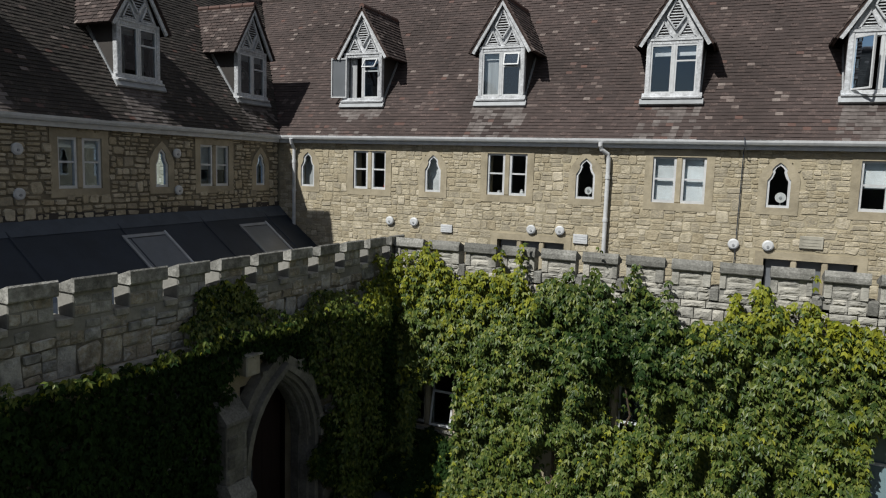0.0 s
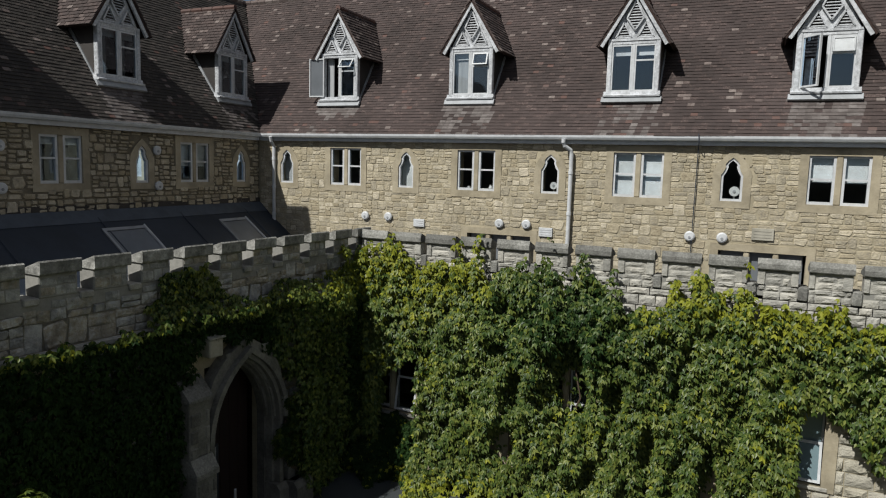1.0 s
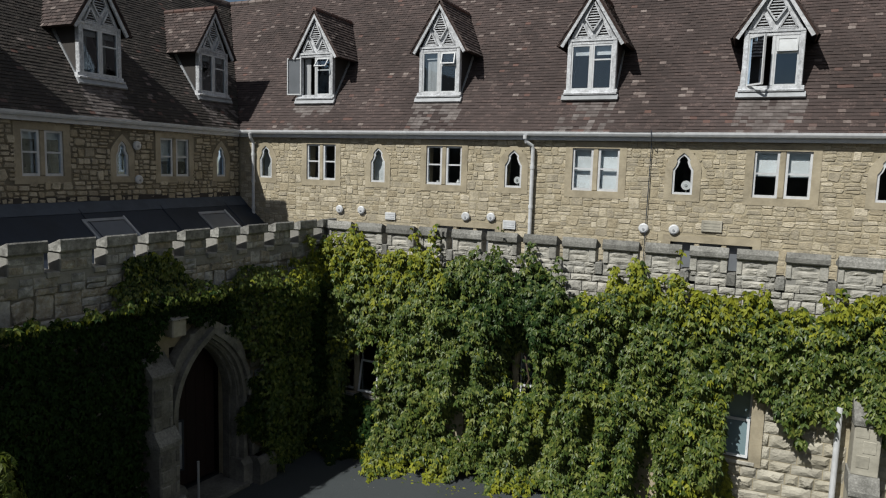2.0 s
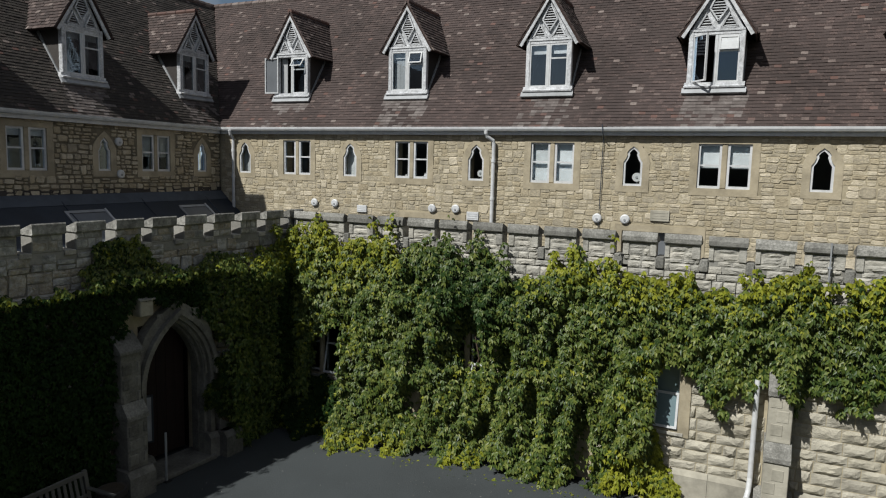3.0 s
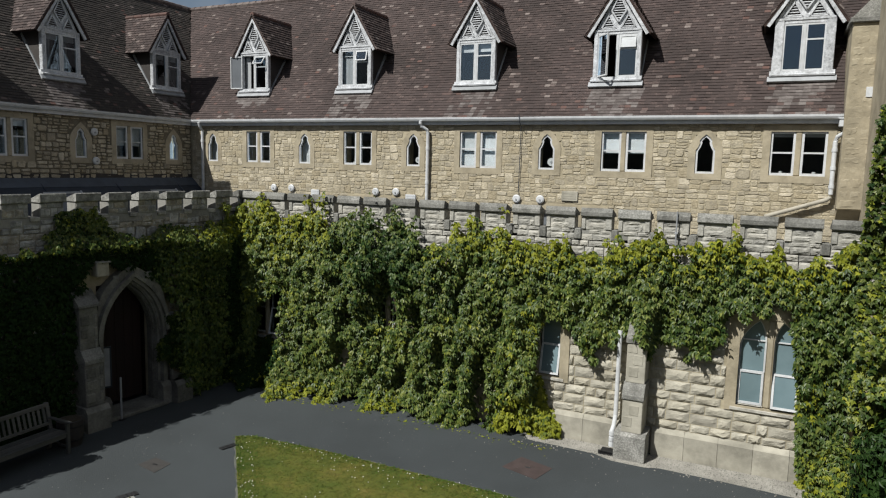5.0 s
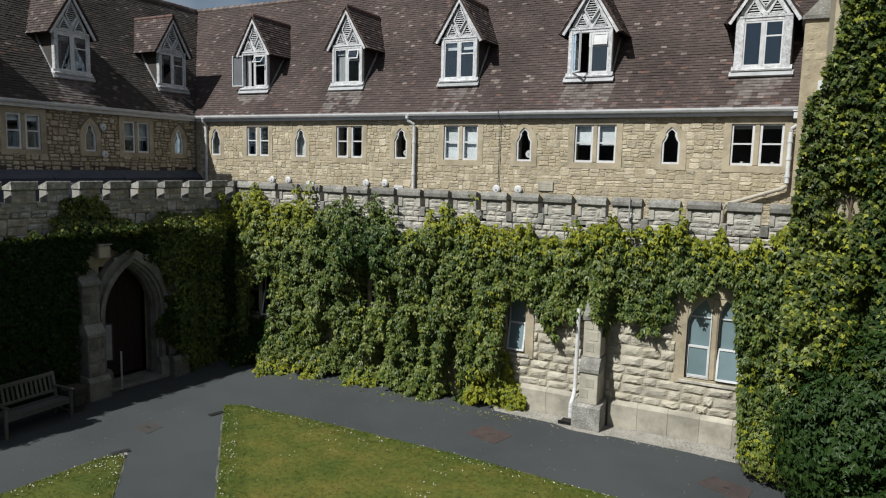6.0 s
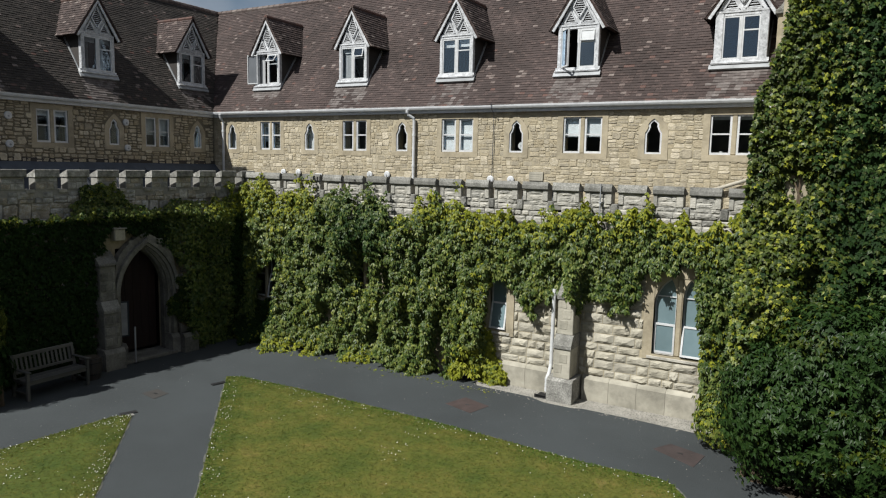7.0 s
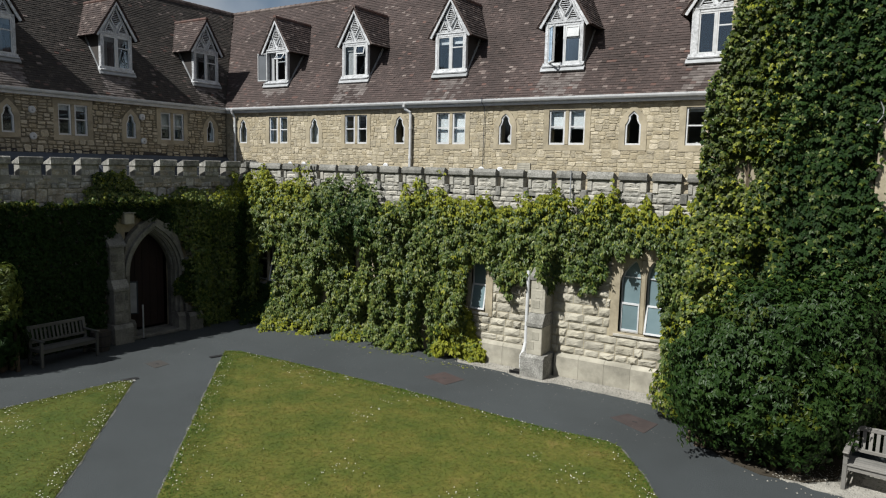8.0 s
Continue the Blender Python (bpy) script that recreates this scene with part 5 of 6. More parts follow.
part("rim", Build().ring(rect(-0.16, 0.16, 0, 0.09), rect(-0.12, 0.12, 0.02, 0.07), -0.16, -0.13), IRON, drain)
cable = thing("conduit", pose(0, 0, 0), "thin dark cable running down the rubble wall", "cable")
part("cable", Build().tube([(-0.85, 15.84, 7.12), (-0.83, 15.83, 6.95), (-0.85, 16.06, 6.82), (-0.87, 16.06, 4.0)], 0.010, 6), DARKLEAD, cable)

# lean-to rooflights
def rooflight(y0, y1, label):
    root = thing("rooflight", pose(0, 0, 0), label, "skylight")
    k = (5.05 - 3.78) / 1.63
    p = lambda x, y, o: (x - o * 0.6, y, 5.05 + (-13.03 - x) * k + o)
    q = [(-12.5, y0), (-12.5, y1), (-11.5, y1), (-11.5, y0)]
    i = [(-12.43, y0 + 0.06), (-12.43, y1 - 0.06), (-11.58, y1 - 0.06), (-11.58, y0 + 0.06)]
    b = Build()
    for j in range(4):
        e = (j + 1) % 4
        b.face([p(*q[j], 0.07), p(*q[e], 0.07), p(*i[e], 0.07), p(*i[j], 0.07)])
        b.face([p(*q[j], 0.07), p(*q[e], 0.07), p(*q[e], -0.02), p(*q[j], -0.02)])
    part("frame", b, LEAD, root)
    g = Build()
    g.face([p(*a, 0.05) for a in i])
    part("pane", g, GREYGLASS, root)
    part("edge_strip", Build().tube([p(-12.5, y1, 0.085), p(-11.5, y1, 0.085)], 0.022, 6), WHITE, root, "bright metal edge strip")
    return root


rooflight(10.25, 11.4, "steel-framed rooflight in the dark lean-to roof")
rooflight(13.85, 14.9, "steel-framed rooflight in the dark lean-to roof")

# ---- ground details ----
def cover(outline, label, metal=RUST):
    root = thing("manhole_cover", pose(0, 0, 0), label, "manhole cover")
    part("plate", Build().prism(outline, -0.01, 0.006, "z"), metal, root)
    cx, cy = sum(p[0] for p in outline) / 4, sum(p[1] for p in outline) / 4
    part("lifting_eye", Build().box(cx - 0.05, cx + 0.05, cy - 0.02, cy + 0.02, 0, 0.012, 0.002), IRON, root)
    return root


cover([(1.2, 9.9), (1.93, 9.68), (2.08, 10.28), (1.38, 10.5)], "rust-brown iron cover set in the asphalt")
cover([(5.72, 9.95), (6.53, 9.52), (6.62, 10.15), (5.95, 10.38)], "rust-brown iron cover set in the asphalt")
cover([(-4.82, 6.66), (-4.29, 6.56), (-4.33, 6.98), (-4.79, 7.04)], "dull grey-brown iron cover set in the path", DULL)


def inside(x, y, poly):
    hit = np.zeros(len(x), bool)
    for (ax, ay), (bx, by) in zip(poly, poly[1:] + poly[:1]):
        cross = ((ay > y) != (by > y))
        xx = ax + (y - ay) * (bx - ax) / (by - ay + 1e-12)
        hit ^= cross & (x < xx)
    return hit


def edge_distance(x, y, poly):
    d = np.full(len(x), 9.0)
    for (ax, ay), (bx, by) in zip(poly, poly[1:] + poly[:1]):
        L2 = (bx - ax) ** 2 + (by - ay) ** 2
        t = np.clip(((x - ax) * (bx - ax) + (y - ay) * (by - ay)) / L2, 0, 1)
        d = np.minimum(d, np.hypot(x - ax - t * (bx - ax), y - ay - t * (by - ay)))
    return d


def tufts(poly, count, seed, bounds, blade, rim):
    rng = np.random.default_rng(seed)
    x, y = rng.uniform(bounds[0], bounds[1], count * 2), rng.uniform(bounds[2], bounds[3], count * 2)
    d = edge_distance(x, y, poly)
    # twice as thick, and greener, along the rim
    ok = inside(x, y, poly) & ((np.arange(count * 2) < count) | (d < 0.45))
    x, y, d = x[ok], y[ok], d[ok]
    N = len(x)
    green = rng.uniform(0, 1, N) < np.clip(0.85 - d / 0.5 + 0.8 * wobble(x, y, seed + 3, 1.1), 0.03, 0.95)
    h = rng.uniform(0.006, 0.022, N) * (1 + 0.7 * (d < 0.12))
    a = rng.uniform(0, 2 * np.pi, N)
    w = rng.uniform(0.007, 0.014, N)
    lx, ly = rng.normal(0, 0.04, N), rng.normal(0, 0.04, N)
    z0 = np.full(N, 0.012)
    v = np.stack([np.stack([x - np.cos(a) * w, y - np.sin(a) * w, z0], 1), np.stack([x + np.cos(a) * w, y + np.sin(a) * w, z0], 1), np.stack([x + lx, y + ly, z0 + h], 1)], 1)
    me = bpy.data.meshes.new("grass")
    me.from_pydata(v.reshape(-1, 3).tolist(), [], np.arange(3 * N).reshape(-1, 3).tolist())
    me.materials.append(blade)
    me.materials.append(rim)
    me.polygons.foreach_set("material_index", green.astype(np.int32))
    tagged(new("grass", me), "short dry grass blades of the lawn", "grass", kind="stuff")
    # daisies: thick along the rim, in loose drifts elsewhere
    M = 1500
    x, y = rng.uniform(bounds[0], bounds[1], M * 14), rng.uniform(bounds[2], bounds[3], M * 14)
    d = edge_distance(x, y, poly)
    n = wobble(x, y, seed, 0.9)
    keep = inside(x, y, poly) & (rng.uniform(0, 1, len(x)) < np.where(d < 0.3, 0.28, np.where(n > 0.28, 0.2, 0.006)))
    x, y = x[keep][:M], y[keep][:M]
    b = Build()
    for px, py in zip(x, y):
        r, z = rng.uniform(0.006, 0.012), rng.uniform(0.034, 0.046)
        b.face([(px + r * math.cos(q), py + r * math.sin(q), z + 0.004 * math.cos(3 * q)) for q in (k * math.pi / 3 for k in range(6))])
    tagged(part("daisies", b, DAISY), "scattered white daisies in the lawn", "flowers", kind="stuff")


tufts(LAWN_A, 130000, 61, (-4.3, 9.0, -1.0, 9.0), BLADE, RIMBLADE)
tufts(LAWN_B, 60000, 62, (-4.6, 4.0, -2.0, 5.9), BLADE, LUSHBLADE)


def gravel(poly, count, bounds, seed, label):
    rng = np.random.default_rng(seed)
    root = tagged(part("gravel", Build().prism(poly, -0.02, 0.012, "z"), GRAVEL), label, "gravel", kind="stuff")
    x, y = rng.uniform(bounds[0], bounds[1], count), rng.uniform(bounds[2], bounds[3], count)
    grow = inside(x, y, poly) | (rng.uniform(0, 1, count) < 0.06)
    b = Build()
    for px, py in zip(x[grow], y[grow]):
        r = rng.uniform(0.008, 0.022)
        q = [(px + r * rng.uniform(0.7, 1.2) * math.cos(a), py + r * rng.uniform(0.7, 1.2) * math.sin(a), 0.008) for a in (0.3, 1.8, 3.4, 4.9)]
        t = (px, py, 0.012 + r * 0.9)
        b.mesh([*q, t], [(0, 1, 4), (1, 2, 4), (2, 3, 4), (3, 0, 4)])
    tagged(part("pebbles", b, GRAVEL, root), kind="stuff")


gravel([(0.9, 11.86), (6.6, 11.86), (6.6, 11.2), (5.0, 11.28), (3.9, 11.3), (3.65, 11.2), (3.0, 11.2), (2.6, 11.38), (1.2, 11.42)], 4200, (0.9, 6.7, 11.1, 11.86), 71, "pale gravel strip along the foot of the wall")
# dark patch laid on the ground to imitate the laurel's shade
tagged(part("flower_bed", Build().prism([(7.3, 10.1), (7.65, 9.55), (8.15, 9.12), (8.65, 8.88), (9.3, 8.95), (9.75, 9.35), (9.9, 11.2), (7.2, 11.2)], -0.02, 0.016, "z"), EARTH), "dark ground patch standing in for shade under the laurel bush", "soil", kind="structure")
gravel([(8.8, 8.98), (9.05, 8.86), (9.2, 8.9), (9.45, 8.79), (9.8, 8.8), (10.1, 8.7), (10.5, 8.7), (12.5, 8.6), (12.5, 10.6), (9.5, 10.6)], 3000, (8.4, 12.5, 8.4, 10.0), 72, "pale gravel under the bench and bush")

# leaf colours imitate wall shadow: dark below, lighter at the sunlit tip
shrub("garden_shrub", "yellow-green shrub beside the shaded bench", [((-6.75, 4.2, 0.9, 0.5, 0.55, 0.9), 0.6), ((-6.7, 4.45, 1.75, 0.3, 0.32, 0.7), 0.4)], 2400, 0.10, 77, [TOWERLEAF, LEAF, DARKLEAF], lambda p, rng: np.where(p[:, 2] > 1.3, rng.integers(0, 2, len(p)), 2))

# ---- small things on the ground ----
def grate(at, label, patch=False):
    root = thing("drain_grate", at, label, "drain")
    part("frame", Build().box(-0.07, 0.07, -0.17, 0.17, 0, 0.018, 0.004), IRON, root)
    for k in range(5):
        part("bar", Build().box(-0.06, 0.06, -0.15 + k * 0.065, -0.125 + k * 0.065, 0.014, 0.026, 0.003), IRON, root)
    if patch:
        part("kerb_stone", Build().box(0.08, 0.2, -0.06, 0.08, 0, 0.016, 0.006), CAPSTONE, root, "pale mortar patch")
    return root


grate(pose(-3.95, 8.08, 0, 0, 0, -18), "small dark iron drain grate at the lawn corner")
grate(pose(-3.98, 5.72, 0, 0, 0, -22), "small dark iron drain grate with a pale patch", True)
planter = thing("planter", pose(-6.72, 6.68, 0), "dark wooden tub planter between the bench and the pier", "planter")
part("tub", Build().tube([(0, 0, 0), (0, 0, 0.2), (0, 0, 0.42), (0, 0, 0.52)], [0.19, 0.23, 0.25, 0.25], 14), DARKWOOD, planter)
for z_ in (0.12, 0.4):
    part("hoop", Build().tube([(0, 0, z_), (0, 0, z_ + 0.035)], [0.225 if z_ < 0.2 else 0.256, 0.232 if z_ < 0.2 else 0.258], 14), IRON, planter)
part("soil", Build().tube([(0, 0, 0.5), (0, 0, 0.535)], [0.22, 0.18], 12), EARTH, planter)

# ---- window in the tower wall ----
tw = thing("window", pose(10.56, 11.25, 3.95), "stone-framed window with white bars in the tower wall", "window", kind="structure")
part("stone_surround", Build().ring(rect(-0.72, 0.72, -0.15, 2.45), rect(-0.52, 0.52, 0, 1.4), -0.10, 0.0), ASHLAR, tw)
# dark sheet in place of an unlit room; the wall behind is solid
part("backing", Build().box(-0.52, 0.52, -0.012, -0.004, 0, 1.4), DARKLEAD, tw)
sash_ = part("sash", Build().ring(rect(-0.52, 0.52, 0, 1.4), rect(-0.48, 0.48, 0.04, 1.36), -0.06, -0.02), DARKWOOD, tw)
for z_ in (0.28, 0.8):
    part("glazing_bar", Build().box(-0.48, 0.48, -0.055, -0.03, z_, z_ + 0.025), WHITE, sash_)
part("pane", Build().box(-0.48, 0.48, -0.04, -0.035, 0.04, 1.36), GLASS, sash_).visible_shadow = False
twig = thing("bare_vine", pose(0, 0, 0), "bare pale vine stem curling beside the tower window", "vine")
part("stem", Build().tube([(9.62, 10.98, 5.85), (9.70, 10.98, 5.85), (9.79, 10.99, 5.9), (9.86, 11.02, 6.02), (9.86, 11.02, 6.13), (9.80, 11.0, 6.26)], [0.008, 0.009, 0.01, 0.011, 0.01, 0.007], 6), LEAD, twig)
part("stem", Build().tube([(9.86, 11.02, 6.02), (9.92, 11.1, 6.1), (9.95, 11.2, 6.35)], [0.01, 0.01, 0.012], 6), LEAD, twig)

# ---- turret beside the tower ----
turret = thing("stair_turret", pose(7.25, 16.0, 0), "pale ashlar stair turret with a stone cap", "turret", kind="structure")
part("shaft", Build().box(-0.48, 0.3, -0.35, 1.5, 4.95, 9.0, 0.02), ASHLAR, turret)
part("corbel", Build().prism([(-0.35, 4.95), (0.1, 4.6), (1.5, 4.6), (1.5, 4.95)], -0.46, 0.3, "x"), ASHLAR, turret)
part("cornice", Build().box(-0.54, 0.3, -0.42, 1.5, 8.98, 9.1, 0.02), CAPSTONE, turret)
part("stone_cap", Build().prism([(-0.5, 9.1), (0.3, 9.1), (0.3, 10.0)], -0.40, 1.5, "y"), CAPSTONE, turret)
# no recess: a darker slab on the face imitates the niche's shade
part("niche", Build().prism([(0.05, 6.2), (0.22, 6.2), (0.22, 6.6), (0.135, 6.75), (0.05, 6.6)], -0.356, -0.3, "y"), CAPSTONE, turret, "flat darker slab standing in for a narrow pointed niche")
part("panel", Build().box(-0.12, 0.12, -0.375, -0.34, 7.4, 7.62, 0.006), WHITE, turret, "small white carved panel")


# ---- things on the window sills ----
def vase(at, prof, mat_, label, category="ornament"):
    root = thing("ornament", at, label, category)
    part("body", Build().tube([(0, 0, z) for z, r in prof], [r for z, r in prof], 12), mat_, root)
    return root


RED = material("red_glaze", [(0.35, 0.03, 0.02), (0.45, 0.05, 0.03)], 0.4, bump=0)
JAR = [(0, 0.03), (0.02, 0.05), (0.08, 0.055), (0.12, 0.03), (0.15, 0.035)]
MUG = [(0, 0.04), (0.1, 0.042)]
for u, prof, mt, lab in ((-9.72, JAR, RED, "small red glazed jar on the window sill"), (-6.45, MUG, WHITE, "white mug on the window sill"), (-6.2, MUG, WHITE, "white mug on the window sill"), (-5.85, JAR, WHITE, "small white jar on the window sill"), (5.6, MUG, WHITE, "white mug on the window sill"), (6.3, MUG, WHITE, "white mug on the window sill")):
    vase(N_AT(u, SILL, -0.3), prof, mt, lab)
for u, r in ((-0.06, 0.11), (-4.19, 0.09)):
    root = thing("desk_fan", N_AT(u, SILL, -0.3), "round white desk fan behind the lancet pane", "fan")
    part("head", Build().tube([(0, -0.03, r + 0.1), (0, 0.03, r + 0.1)], [r, r], 16), WHITE, root)
    part("hub", Build().tube([(0, -0.045, r + 0.1), (0, -0.03, r + 0.1)], [0.03, 0.035], 10), LEAD, root)
    part("stand", Build().tube([(0, 0.03, 0.0), (0, 0.03, 0.012), (0, 0.03, 0.014), (0, 0.03, r + 0.05)], [0.07, 0.07, 0.015, 0.015], 10), WHITE, root)


# fallen leaves along the foot of the creeper
rng_ = np.random.default_rng(91)
lx = rng_.uniform(-5.6, 1.8, 170)
ly = FRONT - 0.72 + 0.12 * lx / 5 - np.abs(rng_.normal(0, 0.2, 170))
litter = thing("fallen_leaves", pose(0, 0, 0), "yellow fallen leaves on the asphalt", "leaves", kind="stuff")
leaves("leaf_litter", np.stack([lx, ly, np.full(170, 0.012)], 1), np.stack([rng_.normal(0, 0.2, 170), rng_.normal(0, 0.2, 170), np.ones(170)], 1), 0.055, [YELLOWLEAF, LEAF], rng_.integers(0, 2, 170), litter, "palmate", seed=92)

b = Build()
for _ in range(420):
    px, py = rng_.uniform(-6.2, 7.6), rng_.uniform(8.9, 11.3)
    if rng_.uniform() < 0.35:
        px, py = rng_.uniform(-6.3, -4.3), rng_.uniform(3.5, 8.5)
    q = rng_.uniform(0.004, 0.011)
    b.mesh([(px - q, py, 0.002), (px + q * 0.4, py - q, 0.002), (px + q * 0.5, py + q, 0.002), (px, py, 0.002 + q)], [(0, 1, 3), (1, 2, 3), (2, 0, 3)])
tagged(part("grit_crumbs", b, GRAVEL), "pale crumbs of grit scattered on the asphalt", "grit", kind="stuff")

rod = thing("aerial_rod", pose(3.86, 11.86, 0), "thin pale metal rod fixed to the battlements", "rod")
part("pole", Build().tube([(0, 0, 4.15), (0, 0, 4.93)], 0.014, 6), LEAD, rod)
part("clip", Build().box(-0.03, 0.03, -0.01, 0.09, 4.5, 4.53, 0.003), LEAD, rod)


# ---- pieces of walls and roofs ----
def stone_meshes(mat, n, rock, seed):
    """Unit stones, one wide and one high, standing out from y = 0 to y = -1."""
    rnd = random.Random(seed)
    out = []
    for _ in range(n):
        b = Build()
        if not rock:
            c = [rnd.uniform(0.04, 0.2) for _ in range(4)]
            oct_ = [(-0.5 + c[0], -0.5), (0.5 - c[1], -0.5), (0.5, -0.5 + c[1]), (0.5, 0.5 - c[2]), (0.5 - c[2], 0.5), (-0.5 + c[3], 0.5), (-0.5, 0.5 - c[3]), (-0.5, -0.5 + c[0])]
            oct_ = [(x * rnd.uniform(0.76, 1.06), z * rnd.uniform(0.72, 1.06)) for x, z in oct_]
            v = [(x, 1.0, z) for x, z in oct_] + [(x, -0.35, z) for x, z in oct_] + [(x * 0.90, -1 + rnd.uniform(-0.25, 0.25), z * 0.84) for x, z in oct_]
            f = [(i, (i + 1) % 8, 8 + (i + 1) % 8, 8 + i) for i in range(8)] + [(8 + i, 8 + (i + 1) % 8, 16 + (i + 1) % 8, 16 + i) for i in range(8)] + [tuple(range(16, 24))]
            b.mesh(v, f)
        else:
            nx, nz = 6, 5
            v, f = [], []
            for j in range(nz):
                for i in range(nx):
                    x, z = -0.5 + i / (nx - 1), -0.5 + j / (nz - 1)
                    rim = i in (0, nx - 1) or j in (0, nz - 1)
                    dome = (1 - 4 * x * x) * (1 - 4 * z * z)
                    v.append((x if rim else x + rnd.uniform(-0.07, 0.07), -0.12 if rim else -(0.42 + 0.5 * dome + rnd.uniform(-0.25, 0.3)), z if rim else z + rnd.uniform(-0.07, 0.07)))
            f += [(j * nx + i, j * nx + i + 1, (j + 1) * nx + i + 1, (j + 1) * nx + i) for j in range(nz - 1) for i in range(nx - 1)]
            k = len(v)
            v += [(-0.5, 1, -0.5), (0.5, 1, -0.5), (0.5, 1, 0.5), (-0.5, 1, 0.5)]
            f += [tuple(range(0, nx)) + (k + 1, k), tuple(range((nz - 1) * nx, nz * nx))[::-1] + (k + 3, k + 2)[::1], (0, k, k + 3) + tuple(j * nx for j in range(nz - 1, 0, -1)), (nx - 1,) + tuple(j * nx + nx - 1 for j in range(1, nz)) + (k + 2, k + 1)]
            b.mesh(v, f)
        out.append(b.data("stone", mat))
    return out


def pieces(parent, name, specs, meshes, near=lambda s: True, most=300, rest="stones"):
    """specs: (x, y, z, width, proud, height, turn). The ones near the path are parts of their own, the rest one part."""
    rnd = random.Random(len(specs))
    joined, count = [], 0
    for s in specs:
        me = meshes[rnd.randrange(len(meshes))]
        m = Matrix.LocRotScale(s[:3], Euler((0, s[6], 0)), (s[3], s[4], s[5]))
        if count < most and near(s):
            ob = new(name, me)
            ob.parent, ob.matrix_basis = parent, m
            count += 1
        else:
            joined.append((me, m))
    join(parent, rest, joined)


def join(parent, name, items, smooth=False):
    if not items:
        return
    cache, V, L, S, T, MI, mats = {}, [], [], [], [], [], []
    nv = nl = 0
    for me, m in items:
        if me.name not in cache:
            co = np.empty(len(me.vertices) * 3)
            me.vertices.foreach_get("co", co)
            lv = np.empty(len(me.loops), np.int32)
            me.loops.foreach_get("vertex_index", lv)
            ls = np.empty(len(me.polygons), np.int32)
            me.polygons.foreach_get("loop_start", ls)
            if me.materials[0] not in mats:
                mats.append(me.materials[0])
            cache[me.name] = co.reshape(-1, 3), lv, ls, mats.index(me.materials[0])
        co, lv, ls, mi = cache[me.name]
        a = np.array(m)
        V.append(co @ a[:3, :3].T + a[:3, 3]), L.append(lv + nv), S.append(ls + nl), MI.append(np.full(len(ls), mi, np.int32))
        nv, nl = nv + len(co), nl + len(lv)
    me = bpy.data.meshes.new(name)
    me.vertices.add(nv), me.loops.add(nl), me.polygons.add(sum(len(s) for s in S))
    me.vertices.foreach_set("co", np.concatenate(V).reshape(-1).astype(np.float32))
    me.loops.foreach_set("vertex_index", np.concatenate(L))
    me.polygons.foreach_set("loop_start", np.concatenate(S))
    for k in mats:
        me.materials.append(k)
    me.polygons.foreach_set("material_index", np.concatenate(MI))
    me.update(calc_edges=True)
    me.shade_flat()
    ob = new(name, me)
    ob.parent = parent
    return tagged(ob, kind="stuff")


def clear(u, z, w, h, holes):
    return not any(a < u + w / 2 and u - w / 2 < c and lo < z + h / 2 and z - h / 2 < hi for a, c, lo, hi in holes)


def rubble(u0, u1, z0, z1, holes, seed, small=1.0, gap=0.006, proud=(0.006, 0.017)):
    """Random coursed rubble: low bands, each cut into stones of one, two or three in height."""
    rnd, out, z = random.Random(seed), [], z0
    while z < z1 - 0.05:
        band = min(rnd.uniform(0.22, 0.32) * small, z1 - z)
        u = u0
        while u < u1 - 0.03:
            w = min(rnd.uniform(0.14, 0.36) * small, u1 - u)
            cuts = [0, 1] if rnd.random() < 0.2 and w > 0.16 else [0, rnd.uniform(0.35, 0.65), 1] if rnd.random() < 0.75 else [0, 0.3, 0.66, 1]
            for c0, c1 in zip(cuts, cuts[1:]):
                n = 2 if w > 0.34 and rnd.random() < 0.5 and len(cuts) > 2 else 1
                split = rnd.uniform(0.35, 0.65)
                for a, e in ([(0, split), (split, 1)] if n == 2 else [(0, 1)]):
                    ww, hh = w * (e - a), band * (c1 - c0)
                    cu, cz = u + w * (a + e) / 2, z + band * (c0 + c1) / 2
                    if not clear(cu, cz, ww, hh, holes):
                        # keep the part that lies beside an opening
                        for hole in holes:
                            if hole[2] < cz < hole[3] and hole[0] < cu + ww / 2 and cu - ww / 2 < hole[1]:
                                if cu < hole[0]:
                                    right = hole[0]
                                    cu, ww = (cu - ww / 2 + right) / 2, right - (cu - ww / 2)
                                elif cu > hole[1]:
                                    left = hole[1]
                                    cu, ww = (cu + ww / 2 + left) / 2, cu + ww / 2 - left
                                else:
                                    ww = 0
                        if ww < 0.05 or not clear(cu, cz, ww - 0.004, hh * 0.55, holes):
                            continue
                    out.append((cu, 0, cz, ww - gap, rnd.uniform(*proud), hh - gap, rnd.uniform(-0.07, 0.07)))
            u += w
        z += band
    return out


RUB = stone_meshes(RUBBLE, 16, False, 3)
n_ex = [(a - 0.13, c + 0.13, SILL - 0.13, HEAD + 0.12) for a, c in N_WIN] + [(u - 0.35, u + 0.35, SILL - 0.11, 6.4) for u in N_LAN] + [(u - 0.22, u + 0.22, 6.38, 6.68) for u in N_LAN] + [(-6.52, -4.46, 3.7, 4.74), (-0.48, 1.63, 3.7, 4.74)]
w_ex = [(a - 0.13, c + 0.13, SILL - 0.13, HEAD + 0.12) for a, c in W_WIN] + [(u - 0.35, u + 0.35, SILL - 0.14, 6.5) for u in W_LAN] + [(u - 0.2, u + 0.2, 6.4, 6.7) for u in W_LAN]
